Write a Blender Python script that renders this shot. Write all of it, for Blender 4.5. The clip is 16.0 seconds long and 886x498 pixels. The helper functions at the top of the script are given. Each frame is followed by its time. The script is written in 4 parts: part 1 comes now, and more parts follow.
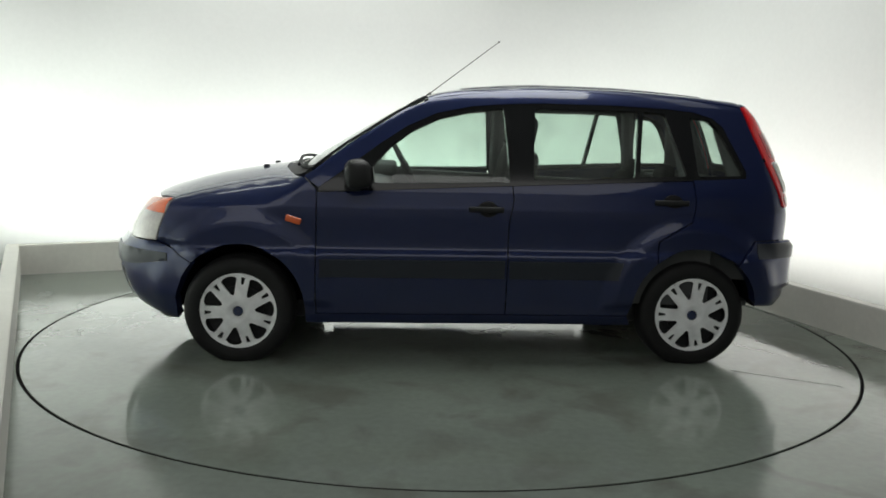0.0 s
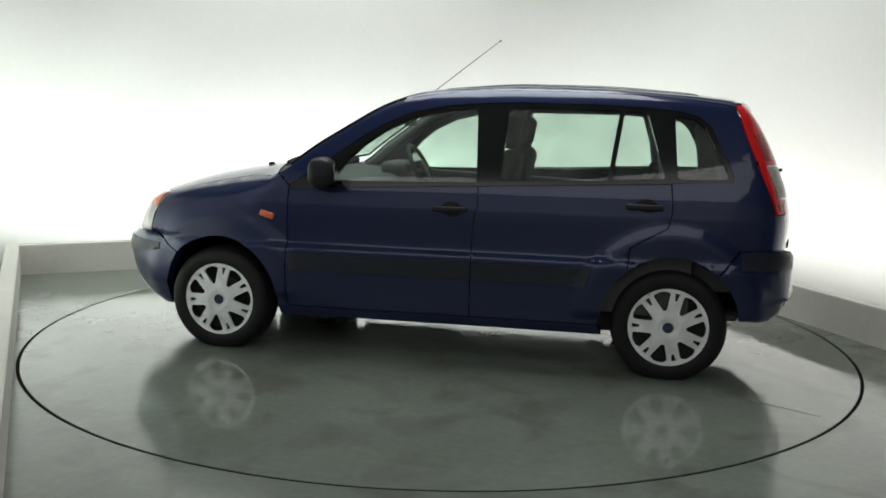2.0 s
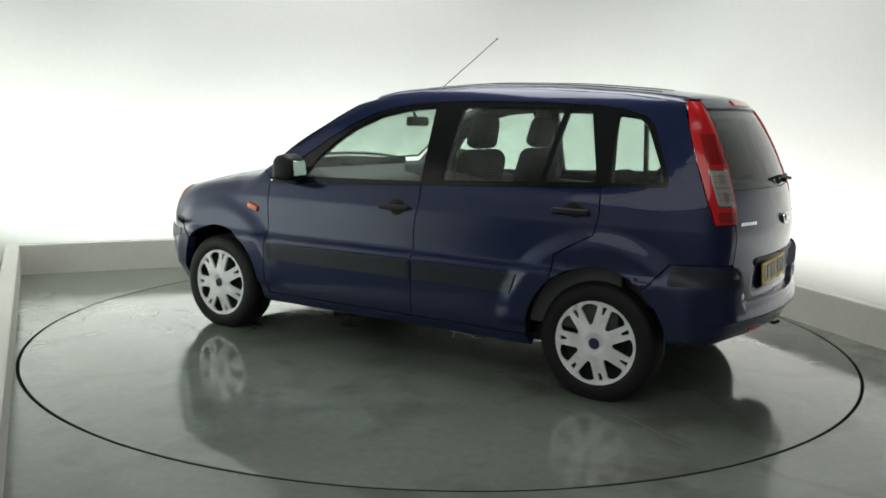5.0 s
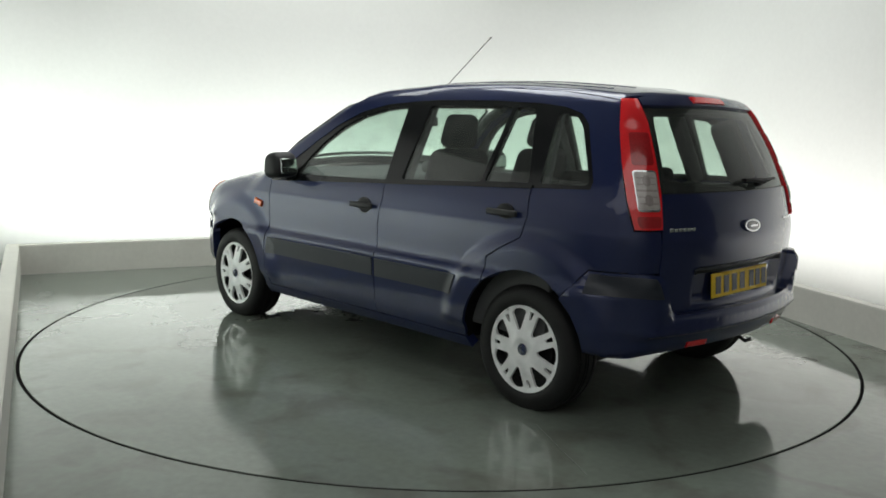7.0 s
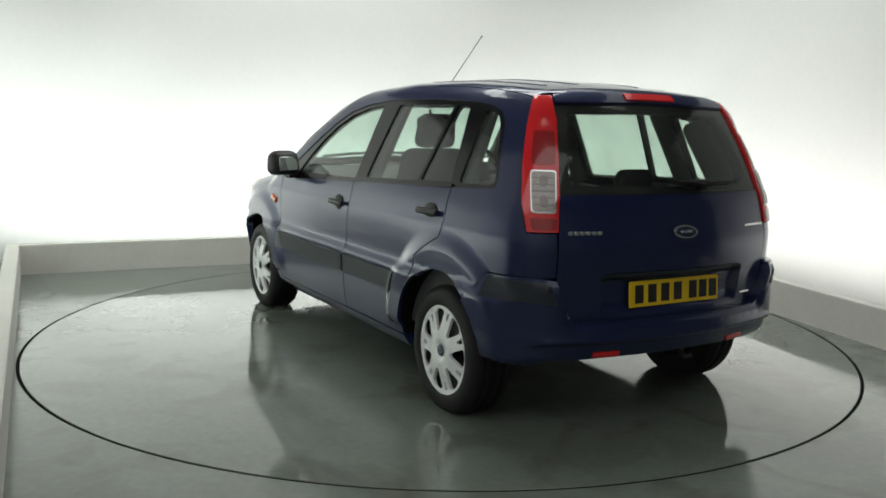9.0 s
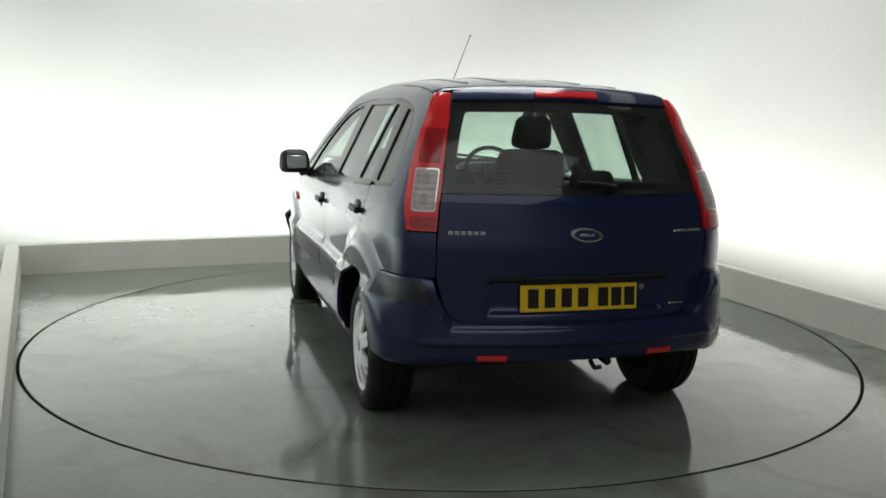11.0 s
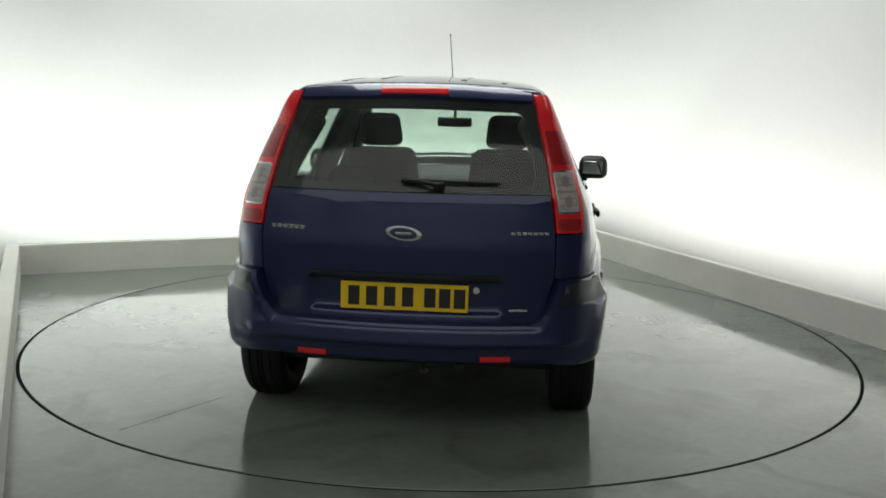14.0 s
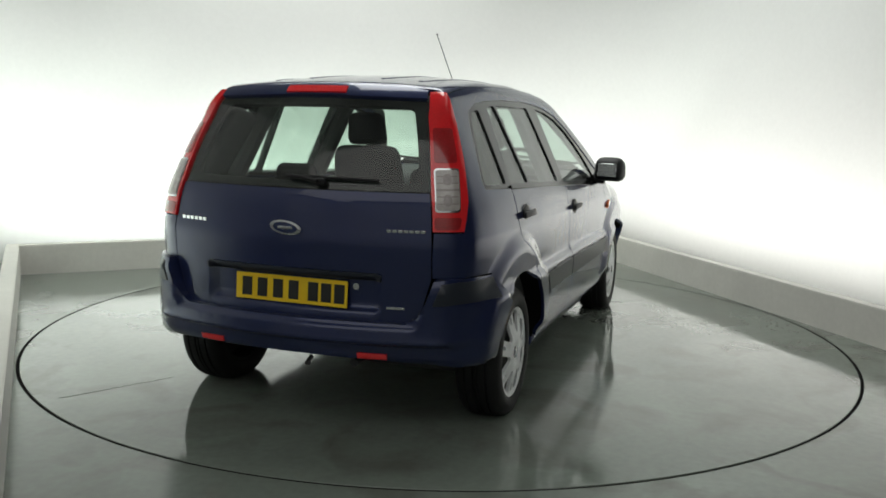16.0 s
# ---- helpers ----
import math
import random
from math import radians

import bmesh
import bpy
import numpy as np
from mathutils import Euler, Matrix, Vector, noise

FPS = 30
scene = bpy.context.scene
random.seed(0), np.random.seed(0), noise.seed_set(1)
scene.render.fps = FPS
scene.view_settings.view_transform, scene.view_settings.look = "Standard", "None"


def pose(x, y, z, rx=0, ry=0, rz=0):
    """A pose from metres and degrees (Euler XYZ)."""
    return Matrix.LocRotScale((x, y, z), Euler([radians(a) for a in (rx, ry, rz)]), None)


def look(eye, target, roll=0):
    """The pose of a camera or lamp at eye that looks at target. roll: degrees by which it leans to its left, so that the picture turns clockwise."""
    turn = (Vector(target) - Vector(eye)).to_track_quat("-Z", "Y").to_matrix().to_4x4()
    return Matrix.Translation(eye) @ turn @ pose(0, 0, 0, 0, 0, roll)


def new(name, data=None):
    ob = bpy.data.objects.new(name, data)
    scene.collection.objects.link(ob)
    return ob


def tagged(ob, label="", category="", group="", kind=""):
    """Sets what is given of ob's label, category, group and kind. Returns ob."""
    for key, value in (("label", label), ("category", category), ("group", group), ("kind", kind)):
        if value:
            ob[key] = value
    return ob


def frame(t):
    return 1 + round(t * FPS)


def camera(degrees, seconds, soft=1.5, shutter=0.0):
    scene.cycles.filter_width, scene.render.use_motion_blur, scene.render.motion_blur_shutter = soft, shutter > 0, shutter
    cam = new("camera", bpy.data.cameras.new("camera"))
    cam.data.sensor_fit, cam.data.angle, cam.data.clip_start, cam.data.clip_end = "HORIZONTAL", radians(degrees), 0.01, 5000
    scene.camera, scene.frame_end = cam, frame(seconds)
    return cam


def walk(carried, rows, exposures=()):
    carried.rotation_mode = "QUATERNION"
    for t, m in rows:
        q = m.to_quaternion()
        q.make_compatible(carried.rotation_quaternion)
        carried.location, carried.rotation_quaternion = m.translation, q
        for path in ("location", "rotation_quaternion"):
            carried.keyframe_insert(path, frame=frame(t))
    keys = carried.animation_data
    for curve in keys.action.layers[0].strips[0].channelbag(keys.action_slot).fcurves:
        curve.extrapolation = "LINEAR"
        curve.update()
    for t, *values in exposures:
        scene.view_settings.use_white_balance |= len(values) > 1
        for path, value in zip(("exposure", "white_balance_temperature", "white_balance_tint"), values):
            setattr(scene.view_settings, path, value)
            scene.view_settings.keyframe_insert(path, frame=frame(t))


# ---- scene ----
SECONDS = 16.0
START, RATE = 182.25, -6.9726          # heading of the car at the start and turn per second, degrees
OFF = (-0.1223, -0.0342)               # the car's middle beside the turntable's axis
RING = 2.45                            # turntable radius

# ---- camera: stands still ----
cam = camera(54.967, SECONDS, soft=1.7)
EYE = (0.0, -5.3597, 1.3224)
PITCH = radians(-8.595)
VIEW = look(EYE, (EYE[0], EYE[1] + math.cos(PITCH), EYE[2] + math.sin(PITCH)), 1.378)
walk(cam, [(0, VIEW), (SECONDS, VIEW)], exposures=[(0, 0.0), (SECONDS, 0.0)])

# ---- room plan ----
CORNER_L = Vector((-3.42, 1.43))       # floor corner of the plinths, far side
CORNER_R = Vector((1.389, 3.70))
LEFT_END = Vector((-1.40, -2.79))
RIGHT_END = Vector((3.25, -1.93))
PLINTH_H, PLINTH_T, GAP = 0.242, 0.10, 0.75
CEILING = 4.3
WALL_TOP = 3.4


# ---- lights ----
world = bpy.data.worlds.new("studio_world")
scene.world = world
world.use_nodes = True
world.node_tree.nodes["Background"].inputs[0].default_value = (0.9, 0.95, 1.0, 1)
world.node_tree.nodes["Background"].inputs[1].default_value = 0.02


def area_lamp(name, m, sx, sy, watts, color):
    data = bpy.data.lights.new(name, "AREA")
    data.shape, data.size, data.size_y, data.energy, data.color = "RECTANGLE", sx, sy, watts, color
    ob = new(name, data)
    ob.matrix_world = m
    return ob


def cove(a, b, watts, color, lean=0.40):
    """A strip lamp lying on the floor between plinth and wall, throwing its light up the wall."""
    d = (b - a).normalized()
    out = Vector((-d.y, d.x))
    mid = (a + b) / 2 + out * (PLINTH_T + 0.12)
    up = Vector((out.x * lean, out.y * lean, 1)).normalized()
    x = Vector((d.x, d.y, 0))
    z = -up
    y = z.cross(x)
    m = Matrix((x, y, z)).transposed().to_4x4()
    m.translation = (mid.x, mid.y, 0.10)
    return area_lamp("cove_lamp", m, (b - a).length - 0.2, 0.10, watts, color)


cove(CORNER_L.lerp(LEFT_END, 0.8), CORNER_L, 46, (0.90, 1.0, 0.92))
cove(CORNER_L, CORNER_R, 54, (0.95, 1.0, 0.95))
cove(CORNER_R, RIGHT_END, 41, (1.0, 0.99, 0.95))
area_lamp("ceiling_lamp", look((0.1, 0.2, CEILING - 0.06), (0.1, 0.2, 0)), 2.6, 2.6, 120, (0.97, 1.0, 0.96))


def wall_fill(a, b, inset, watts):
    """A fill strip added under the ceiling, along the wall above the plinth from a to b, to brighten the upper wall."""
    d = (b - a).normalized()
    mid = (a + b) / 2 + Vector((d.y, -d.x)) * inset
    area_lamp("wall_fill_lamp", Matrix.Translation((mid.x, mid.y, CEILING - 0.06)) @ Matrix.Rotation(math.atan2(d.y, d.x), 4, "Z"), (b - a).length * 0.8, 0.5, watts, (0.97, 1.0, 0.96))


# added fill that evens out the wall above the cove light
wall_fill(CORNER_L, CORNER_R, 0.3, 26)
wall_fill(CORNER_R, RIGHT_END, 0.3, 6)
# unseen fill added behind the camera to brighten sides that face it
area_lamp("front_fill_lamp", look((-0.9, -6.1, CEILING - 0.06), (-0.9, -6.1, 0)), 8.0, 4.2, 95, (1.0, 1.0, 0.97))


# ---- materials ----
def material(name, color, rough=0.5, metal=0.0, coat=0.0, spec=0.5, grain=0.0, scale=40.0, bump=0.0, rough_var=0.0, big=0.0, big_scale=2.0):
    """A procedural surface: base colour with variation at two scales, roughness variation and fine relief."""
    m = bpy.data.materials.new(name)
    m.use_nodes = True
    nt = m.node_tree
    bsdf = nt.nodes["Principled BSDF"]
    bsdf.inputs["Base Color"].default_value = (*color, 1)
    bsdf.inputs["Roughness"].default_value = rough
    bsdf.inputs["Metallic"].default_value = metal
    bsdf.inputs["Coat Weight"].default_value = coat
    bsdf.inputs["Coat Roughness"].default_value = 0.04
    bsdf.inputs["Specular IOR Level"].default_value = spec
    tc = nt.nodes.new("ShaderNodeTexCoord")

    def noise_tex(sc, detail=4.0):
        n = nt.nodes.new("ShaderNodeTexNoise")
        n.inputs["Scale"].default_value, n.inputs["Detail"].default_value = sc, detail
        nt.links.new(tc.outputs["Object"], n.inputs["Vector"])
        return n

    def ramp(src, lo, hi):
        r = nt.nodes.new("ShaderNodeMapRange")
        r.inputs["From Min"].default_value, r.inputs["From Max"].default_value = 0.3, 0.7
        r.inputs["To Min"].default_value, r.inputs["To Max"].default_value = lo, hi
        nt.links.new(src, r.inputs["Value"])
        return r.outputs["Result"]

    if grain or big:
        fine = ramp(noise_tex(scale).outputs["Fac"], 1 - grain, 1 + grain)
        wide = ramp(noise_tex(big_scale, 5.0).outputs["Fac"], 1 - big, 1 + big)
        mul = nt.nodes.new("ShaderNodeMath")
        mul.operation = "MULTIPLY"
        nt.links.new(fine, mul.inputs[0]), nt.links.new(wide, mul.inputs[1])
        sc = nt.nodes.new("ShaderNodeVectorMath")
        sc.operation = "SCALE"
        sc.inputs[0].default_value = color
        nt.links.new(mul.outputs[0], sc.inputs["Scale"])
        nt.links.new(sc.outputs[0], bsdf.inputs["Base Color"])
    if rough_var:
        nt.links.new(ramp(noise_tex(big_scale * 1.7, 6.0).outputs["Fac"], max(0.02, rough - rough_var), rough + rough_var), bsdf.inputs["Roughness"])
    if bump:
        b = nt.nodes.new("ShaderNodeBump")
        b.inputs["Strength"].default_value, b.inputs["Distance"].default_value = bump, 0.002
        nt.links.new(noise_tex(scale * 1.3, 6.0).outputs["Fac"], b.inputs["Height"])
        nt.links.new(b.outputs["Normal"], bsdf.inputs["Normal"])
    return m


def glass_material(name, tint, base_gloss=0.07, rough=0.0, haze=0.08):
    """Thin tinted pane, clear through, with an uneven pale scattering film and a gloss that grows towards grazing
    angles.
    """
    m = bpy.data.materials.new(name)
    m.use_nodes = True
    nt = m.node_tree
    nt.nodes.clear()
    out = nt.nodes.new("ShaderNodeOutputMaterial")
    mix, clear, gloss, face, power, ramp = (nt.nodes.new("ShaderNode" + k) for k in ("MixShader", "BsdfTransparent", "BsdfGlossy", "LayerWeight", "Math", "MapRange"))
    clear.inputs["Color"].default_value = (*tint, 1)
    gloss.inputs["Roughness"].default_value = rough
    face.inputs["Blend"].default_value = 0.5
    power.operation, power.inputs[1].default_value = "POWER", 4.2
    ramp.inputs["To Min"].default_value, ramp.inputs["To Max"].default_value = base_gloss, 1.0
    nt.links.new(face.outputs["Facing"], power.inputs[0])
    nt.links.new(power.outputs[0], ramp.inputs["Value"])
    nt.links.new(ramp.outputs[0], mix.inputs[0])
    film, front, both, tc, cloud, amount = (nt.nodes.new("ShaderNode" + k) for k in ("BsdfTranslucent", "BsdfDiffuse", "MixShader", "TexCoord", "TexNoise", "MapRange"))
    filmed = nt.nodes.new("ShaderNodeMixShader")
    film.inputs["Color"].default_value = front.inputs["Color"].default_value = (0.62, 0.66, 0.63, 1)
    both.inputs[0].default_value = 0.6
    cloud.inputs["Scale"].default_value, cloud.inputs["Detail"].default_value = 4.5, 5.0
    for key, v in (("From Min", 0.35), ("From Max", 0.68), ("To Min", haze * 0.4), ("To Max", haze * 1.7)):
        amount.inputs[key].default_value = v
    nt.links.new(tc.outputs["Object"], cloud.inputs["Vector"])
    nt.links.new(cloud.outputs["Fac"], amount.inputs["Value"])
    nt.links.new(film.outputs[0], both.inputs[1])
    nt.links.new(front.outputs[0], both.inputs[2])
    nt.links.new(amount.outputs[0], filmed.inputs[0])
    nt.links.new(clear.outputs[0], filmed.inputs[1])
    nt.links.new(both.outputs[0], filmed.inputs[2])
    nt.links.new(filmed.outputs[0], mix.inputs[1])
    nt.links.new(gloss.outputs[0], mix.inputs[2])
    nt.links.new(mix.outputs[0], out.inputs[0])
    return m


PAINT = material("blue_paint", (0.0145, 0.0225, 0.076), rough=0.36, metal=0.35, coat=1.0, spec=0.05, grain=0.08, scale=900, big=0.05, big_scale=3)


def wet_coat(m):
    """Rain drops and an uneven lacquer in the paint's clear coat."""
    nt = m.node_tree
    bsdf = nt.nodes["Principled BSDF"]
    tc = nt.nodes["Texture Coordinate"]
    drop, size, peel, lacquer = (nt.nodes.new("ShaderNode" + k) for k in ("TexVoronoi", "MapRange", "TexNoise", "Bump"))
    beads = nt.nodes.new("ShaderNodeBump")
    drop.inputs["Scale"].default_value = 95
    for key, v in (("From Min", 0.0), ("From Max", 0.34), ("To Min", 1.0), ("To Max", 0.0)):
        size.inputs[key].default_value = v
    peel.inputs["Scale"].default_value, peel.inputs["Detail"].default_value = 14, 3
    lacquer.inputs["Strength"].default_value, lacquer.inputs["Distance"].default_value = 0.18, 0.003
    beads.inputs["Strength"].default_value, beads.inputs["Distance"].default_value = 0.16, 0.0016
    for n in (drop, peel):
        nt.links.new(tc.outputs["Object"], n.inputs["Vector"])
    nt.links.new(drop.outputs["Distance"], size.inputs["Value"])
    nt.links.new(peel.outputs["Fac"], lacquer.inputs["Height"])
    nt.links.new(size.outputs[0], beads.inputs["Height"])
    nt.links.new(lacquer.outputs["Normal"], beads.inputs["Normal"])
    nt.links.new(beads.outputs["Normal"], bsdf.inputs["Coat Normal"])
    bsdf.inputs["Coat IOR"].default_value = 1.5


wet_coat(PAINT)
PLASTIC = material("black_plastic", (0.011, 0.0115, 0.0125), spec=0.35, rough=0.5, grain=0.12, scale=300, bump=0.12)
MOULD = material("moulding_plastic", (0.016, 0.020, 0.030), spec=0.45, rough=0.34, grain=0.10, scale=300, bump=0.10)
RUBBER = material("tyre_rubber", (0.008, 0.008, 0.0085), spec=0.35, rough=0.62, grain=0.2, scale=120, bump=0.2, big=0.2, big_scale=9)
SEAL = material("rubber_seal", (0.008, 0.008, 0.009), spec=0.25, rough=0.5, grain=0.1, scale=200)
GLOSSBLACK = material("gloss_black", (0.009, 0.0095, 0.0105), spec=0.5, rough=0.14, grain=0.1, scale=200)
SILVER = material("silver_cover", (0.87, 0.88, 0.89), rough=0.3, grain=0.05, scale=300, big=0.13, big_scale=14)
ARCH = material("arch_lining", (0.006, 0.006, 0.006), spec=0.1, rough=0.9, grain=0.2, scale=60)
CHROME = material("chrome", (0.72, 0.73, 0.75), rough=0.12, metal=1.0, grain=0.03, scale=80)
DARKMETAL = material("dark_metal", (0.03, 0.03, 0.032), rough=0.6, metal=0.4, grain=0.2, scale=60, bump=0.2)
CLOTH = material("seat_cloth", (0.013, 0.0135, 0.015), spec=0.1, rough=0.9, grain=0.06, scale=60, big=0.12, big_scale=7)
TRIM = material("interior_trim", (0.08, 0.083, 0.085), rough=0.7, grain=0.12, scale=260, bump=0.15)
LINER = material("headliner", (0.16, 0.165, 0.16), rough=0.95, grain=0.1, scale=300, bump=0.2)
DARKRED = material("dark_red_lens", (0.36, 0.008, 0.012), rough=0.2, coat=1.0, grain=0.15, scale=120, bump=0.1)
RED = material("red_lens", (0.80, 0.016, 0.022), rough=0.16, coat=1.0, grain=0.08, scale=160, bump=0.05)
CLEAR = material("clear_lens", (0.47, 0.43, 0.41), rough=0.18, metal=0.0, coat=1.0, grain=0.12, scale=45, bump=0.25)
LENSRIB = material("lens_shade", (0.30, 0.26, 0.25), rough=0.3, coat=1.0, grain=0.1, scale=80)
AMBER = material("amber_lens", (0.75, 0.13, 0.03), rough=0.2, coat=1.0, grain=0.06, scale=140)
YELLOW = material("plate_yellow", (0.84, 0.56, 0.02), spec=0.3, rough=0.5, grain=0.03, scale=90, big=0.04, big_scale=9)
INK = material("plate_ink", (0.012, 0.012, 0.012), rough=0.4)
BADGE = material("badge_blue", (0.012, 0.020, 0.07), rough=0.25, coat=1.0)
MIRROR = material("mirror_glass", (0.55, 0.58, 0.57), rough=0.02, metal=1.0)
GLASS = glass_material("side_glass", (0.74, 0.86, 0.79), 0.09, haze=0.10)
REARGLASS = glass_material("rear_glass", (0.66, 0.76, 0.70), 0.05, 0.05, haze=0.06)
WALL = material("white_wall_paint", (0.86, 0.865, 0.85), rough=0.8, spec=0.2, grain=0.012, scale=25, big=0.02, big_scale=0.7, bump=0.03)
PLINTH = material("plinth_paint", (0.56, 0.55, 0.51), rough=0.6, grain=0.03, scale=30, big=0.06, big_scale=2.2, bump=0.05)
# tones of the unseen walls: pale lifts reflections and bounce, grey holds them down
PALEWALL = material("unseen_wall_pale", (0.74, 0.745, 0.73), rough=0.85, grain=0.03, scale=12, big=0.05, big_scale=0.8)
DARKWALL = material("unseen_wall_grey", (0.26, 0.265, 0.26), rough=0.85, grain=0.06, scale=12, big=0.08, big_scale=0.8)
CEIL = material("ceiling_paint", (0.20, 0.203, 0.20), rough=0.9, grain=0.02, scale=10, big=0.03, big_scale=0.6)
SCRATCH = material("scratch_grey", (0.115, 0.130, 0.113), rough=0.4, grain=0.3, scale=60)
GROOVE = material("groove_dark", (0.004, 0.004, 0.004), spec=0.05, rough=0.9, grain=0.2, scale=40)


def floor_material(name, dull=0.0):
    """Worn grey-green floor paint, glossy where it is wet or polished, with scuffs and stains."""
    m = material(name, (0.160, 0.183, 0.159), spec=0.65, rough=0.26, grain=0.06, scale=26, big=0.14, big_scale=1.1, bump=0.06)
    nt = m.node_tree
    bsdf = nt.nodes["Principled BSDF"]
    tc = nt.nodes["Texture Coordinate"]
    wet, scuff, add, r1, r2 = (nt.nodes.new("ShaderNode" + k) for k in ("TexNoise", "TexNoise", "Math", "MapRange", "MapRange"))
    wet.inputs["Scale"].default_value, wet.inputs["Detail"].default_value = 1.5, 8.0
    scuff.inputs["Scale"].default_value, scuff.inputs["Detail"].default_value = 7.0, 8.0
    for n in (wet, scuff):
        nt.links.new(tc.outputs["Object"], n.inputs["Vector"])
    for r, lo, hi, a, b in ((r1, 0.46, 0.54, 0.04 + dull, 0.10 + dull), (r2, 0.40, 0.70, 0.0, 0.035)):
        for key, v in (("From Min", lo), ("From Max", hi), ("To Min", a), ("To Max", b)):
            r.inputs[key].default_value = v
    nt.links.new(wet.outputs["Fac"], r1.inputs["Value"])
    nt.links.new(scuff.outputs["Fac"], r2.inputs["Value"])
    nt.links.new(r1.outputs[0], add.inputs[0])
    nt.links.new(r2.outputs[0], add.inputs[1])
    nt.links.new(add.outputs[0], bsdf.inputs["Roughness"])
    # muddy stains where water has dried
    stain, level, blend = (nt.nodes.new("ShaderNode" + k) for k in ("TexNoise", "MapRange", "Mix"))
    blend.data_type = "RGBA"
    stain.inputs["Scale"].default_value, stain.inputs["Detail"].default_value, stain.inputs["Distortion"].default_value = 2.3, 9.0, 0.6
    for key, v in (("From Min", 0.50), ("From Max", 0.66), ("To Min", 0.0), ("To Max", 0.55)):
        level.inputs[key].default_value = v
    painted = bsdf.inputs["Base Color"].links[0].from_socket
    blend.inputs[7].default_value = (0.095, 0.092, 0.078, 1)
    nt.links.new(tc.outputs["Object"], stain.inputs["Vector"])
    nt.links.new(stain.outputs["Fac"], level.inputs["Value"])
    nt.links.new(level.outputs[0], blend.inputs[0])
    nt.links.new(painted, blend.inputs[6])
    nt.links.new(blend.outputs[2], bsdf.inputs["Base Color"])
    ripple, relief = nt.nodes.new("ShaderNodeTexNoise"), nt.nodes.new("ShaderNodeBump")
    ripple.inputs["Scale"].default_value, ripple.inputs["Detail"].default_value = 5.0, 4.0
    relief.inputs["Strength"].default_value, relief.inputs["Distance"].default_value = 0.25, 0.003
    nt.links.new(tc.outputs["Object"], ripple.inputs["Vector"])
    nt.links.new(ripple.outputs["Fac"], relief.inputs["Height"])
    nt.links.new(nt.nodes["Bump"].outputs["Normal"], relief.inputs["Normal"])
    nt.links.new(relief.outputs["Normal"], bsdf.inputs["Normal"])
    return m


FLOOR = floor_material("grey_floor_paint", 0.08)
DISC = floor_material("turntable_paint")


# ---- mesh helpers ----
def mesh_object(name, verts, faces, mat, parent=None, label="", smooth=False):
    me = bpy.data.meshes.new(name)
    me.from_pydata([tuple(v) for v in verts], [], [tuple(f) for f in faces])
    me.materials.append(mat)
    if smooth:
        me.polygons.foreach_set("use_smooth", [True] * len(me.polygons))
    me.update()
    ob = new(name, me)
    ob.parent = parent
    return tagged(ob, label)


def part(name, bm, mat, parent=None, label="", smooth=True, angle=40):
    me = bpy.data.meshes.new(name)
    bm.normal_update()
    for e in bm.edges:
        e.smooth = not (len(e.link_faces) == 2 and e.calc_face_angle(0) > radians(angle))
    for f in bm.faces:
        f.smooth = smooth
    bm.to_mesh(me)
    bm.free()
    me.materials.append(mat)
    ob = new(name, me)
    ob.parent = parent
    return tagged(ob, label)


def rounded_box(sx, sy, sz, m=None, bevel=0.02, seg=3, taper=None):
    bm = bmesh.new()
    bmesh.ops.create_cube(bm, size=1.0)
    for v in bm.verts:
        v.co = Vector((v.co.x * sx, v.co.y * sy, v.co.z * sz))
        if taper and v.co.z > 0:
            v.co.x *= taper[0]
            v.co.y *= taper[1]
    if bevel:
        bmesh.ops.bevel(bm, geom=bm.edges[:], offset=bevel, segments=seg, profile=0.5, affect="EDGES")
    if m is not None:
        bmesh.ops.transform(bm, matrix=m, verts=bm.verts)
    return bm


def tube(points, radius, seg=8, r_end=None):
    """A round bar through points, closed at both ends."""
    bm = bmesh.new()
    pts = [Vector(p) for p in points]
    rings = []
    for i, p in enumerate(pts):
        d = (pts[min(i + 1, len(pts) - 1)] - pts[max(i - 1, 0)]).normalized()
        side = d.orthogonal().normalized() if i == 0 else (side - d * side.dot(d)).normalized()
        up = d.cross(side)
        r = radius if r_end is None else radius + (r_end - radius) * i / (len(pts) - 1)
        rings.append([bm.verts.new(p + r * (math.cos(a) * side + math.sin(a) * up)) for a in (2 * math.pi * k / seg for k in range(seg))])
    for a, b in zip(rings, rings[1:]):
        for k in range(seg):
            bm.faces.new((a[k], a[(k + 1) % seg], b[(k + 1) % seg], b[k]))
    bm.faces.new(rings[0][::-1])
    bm.faces.new(rings[-1])
    return bm


def lathe(profile, seg=64):
    """Turns a closed profile of (radius, y) round the y axis."""
    bm = bmesh.new()
    rings = [[bm.verts.new((r * math.cos(a), y, r * math.sin(a))) for r, y in profile] for a in (2 * math.pi * k / seg for k in range(seg))]
    n = len(profile)
    for k in range(seg):
        a, b = rings[k], rings[(k + 1) % seg]
        for i in range(n):
            bm.faces.new((a[i], a[(i + 1) % n], b[(i + 1) % n], b[i]))
    bmesh.ops.recalc_face_normals(bm, faces=bm.faces)
    return bm


def dense(poly, h):
    out = []
    for i, a in enumerate(poly):
        b = poly[(i + 1) % len(poly)]
        n = max(1, math.ceil(math.dist(a, b) / h))
        out += [(a[0] + (b[0] - a[0]) * k / n, a[1] + (b[1] - a[1]) * k / n) for k in range(n)]
    return out


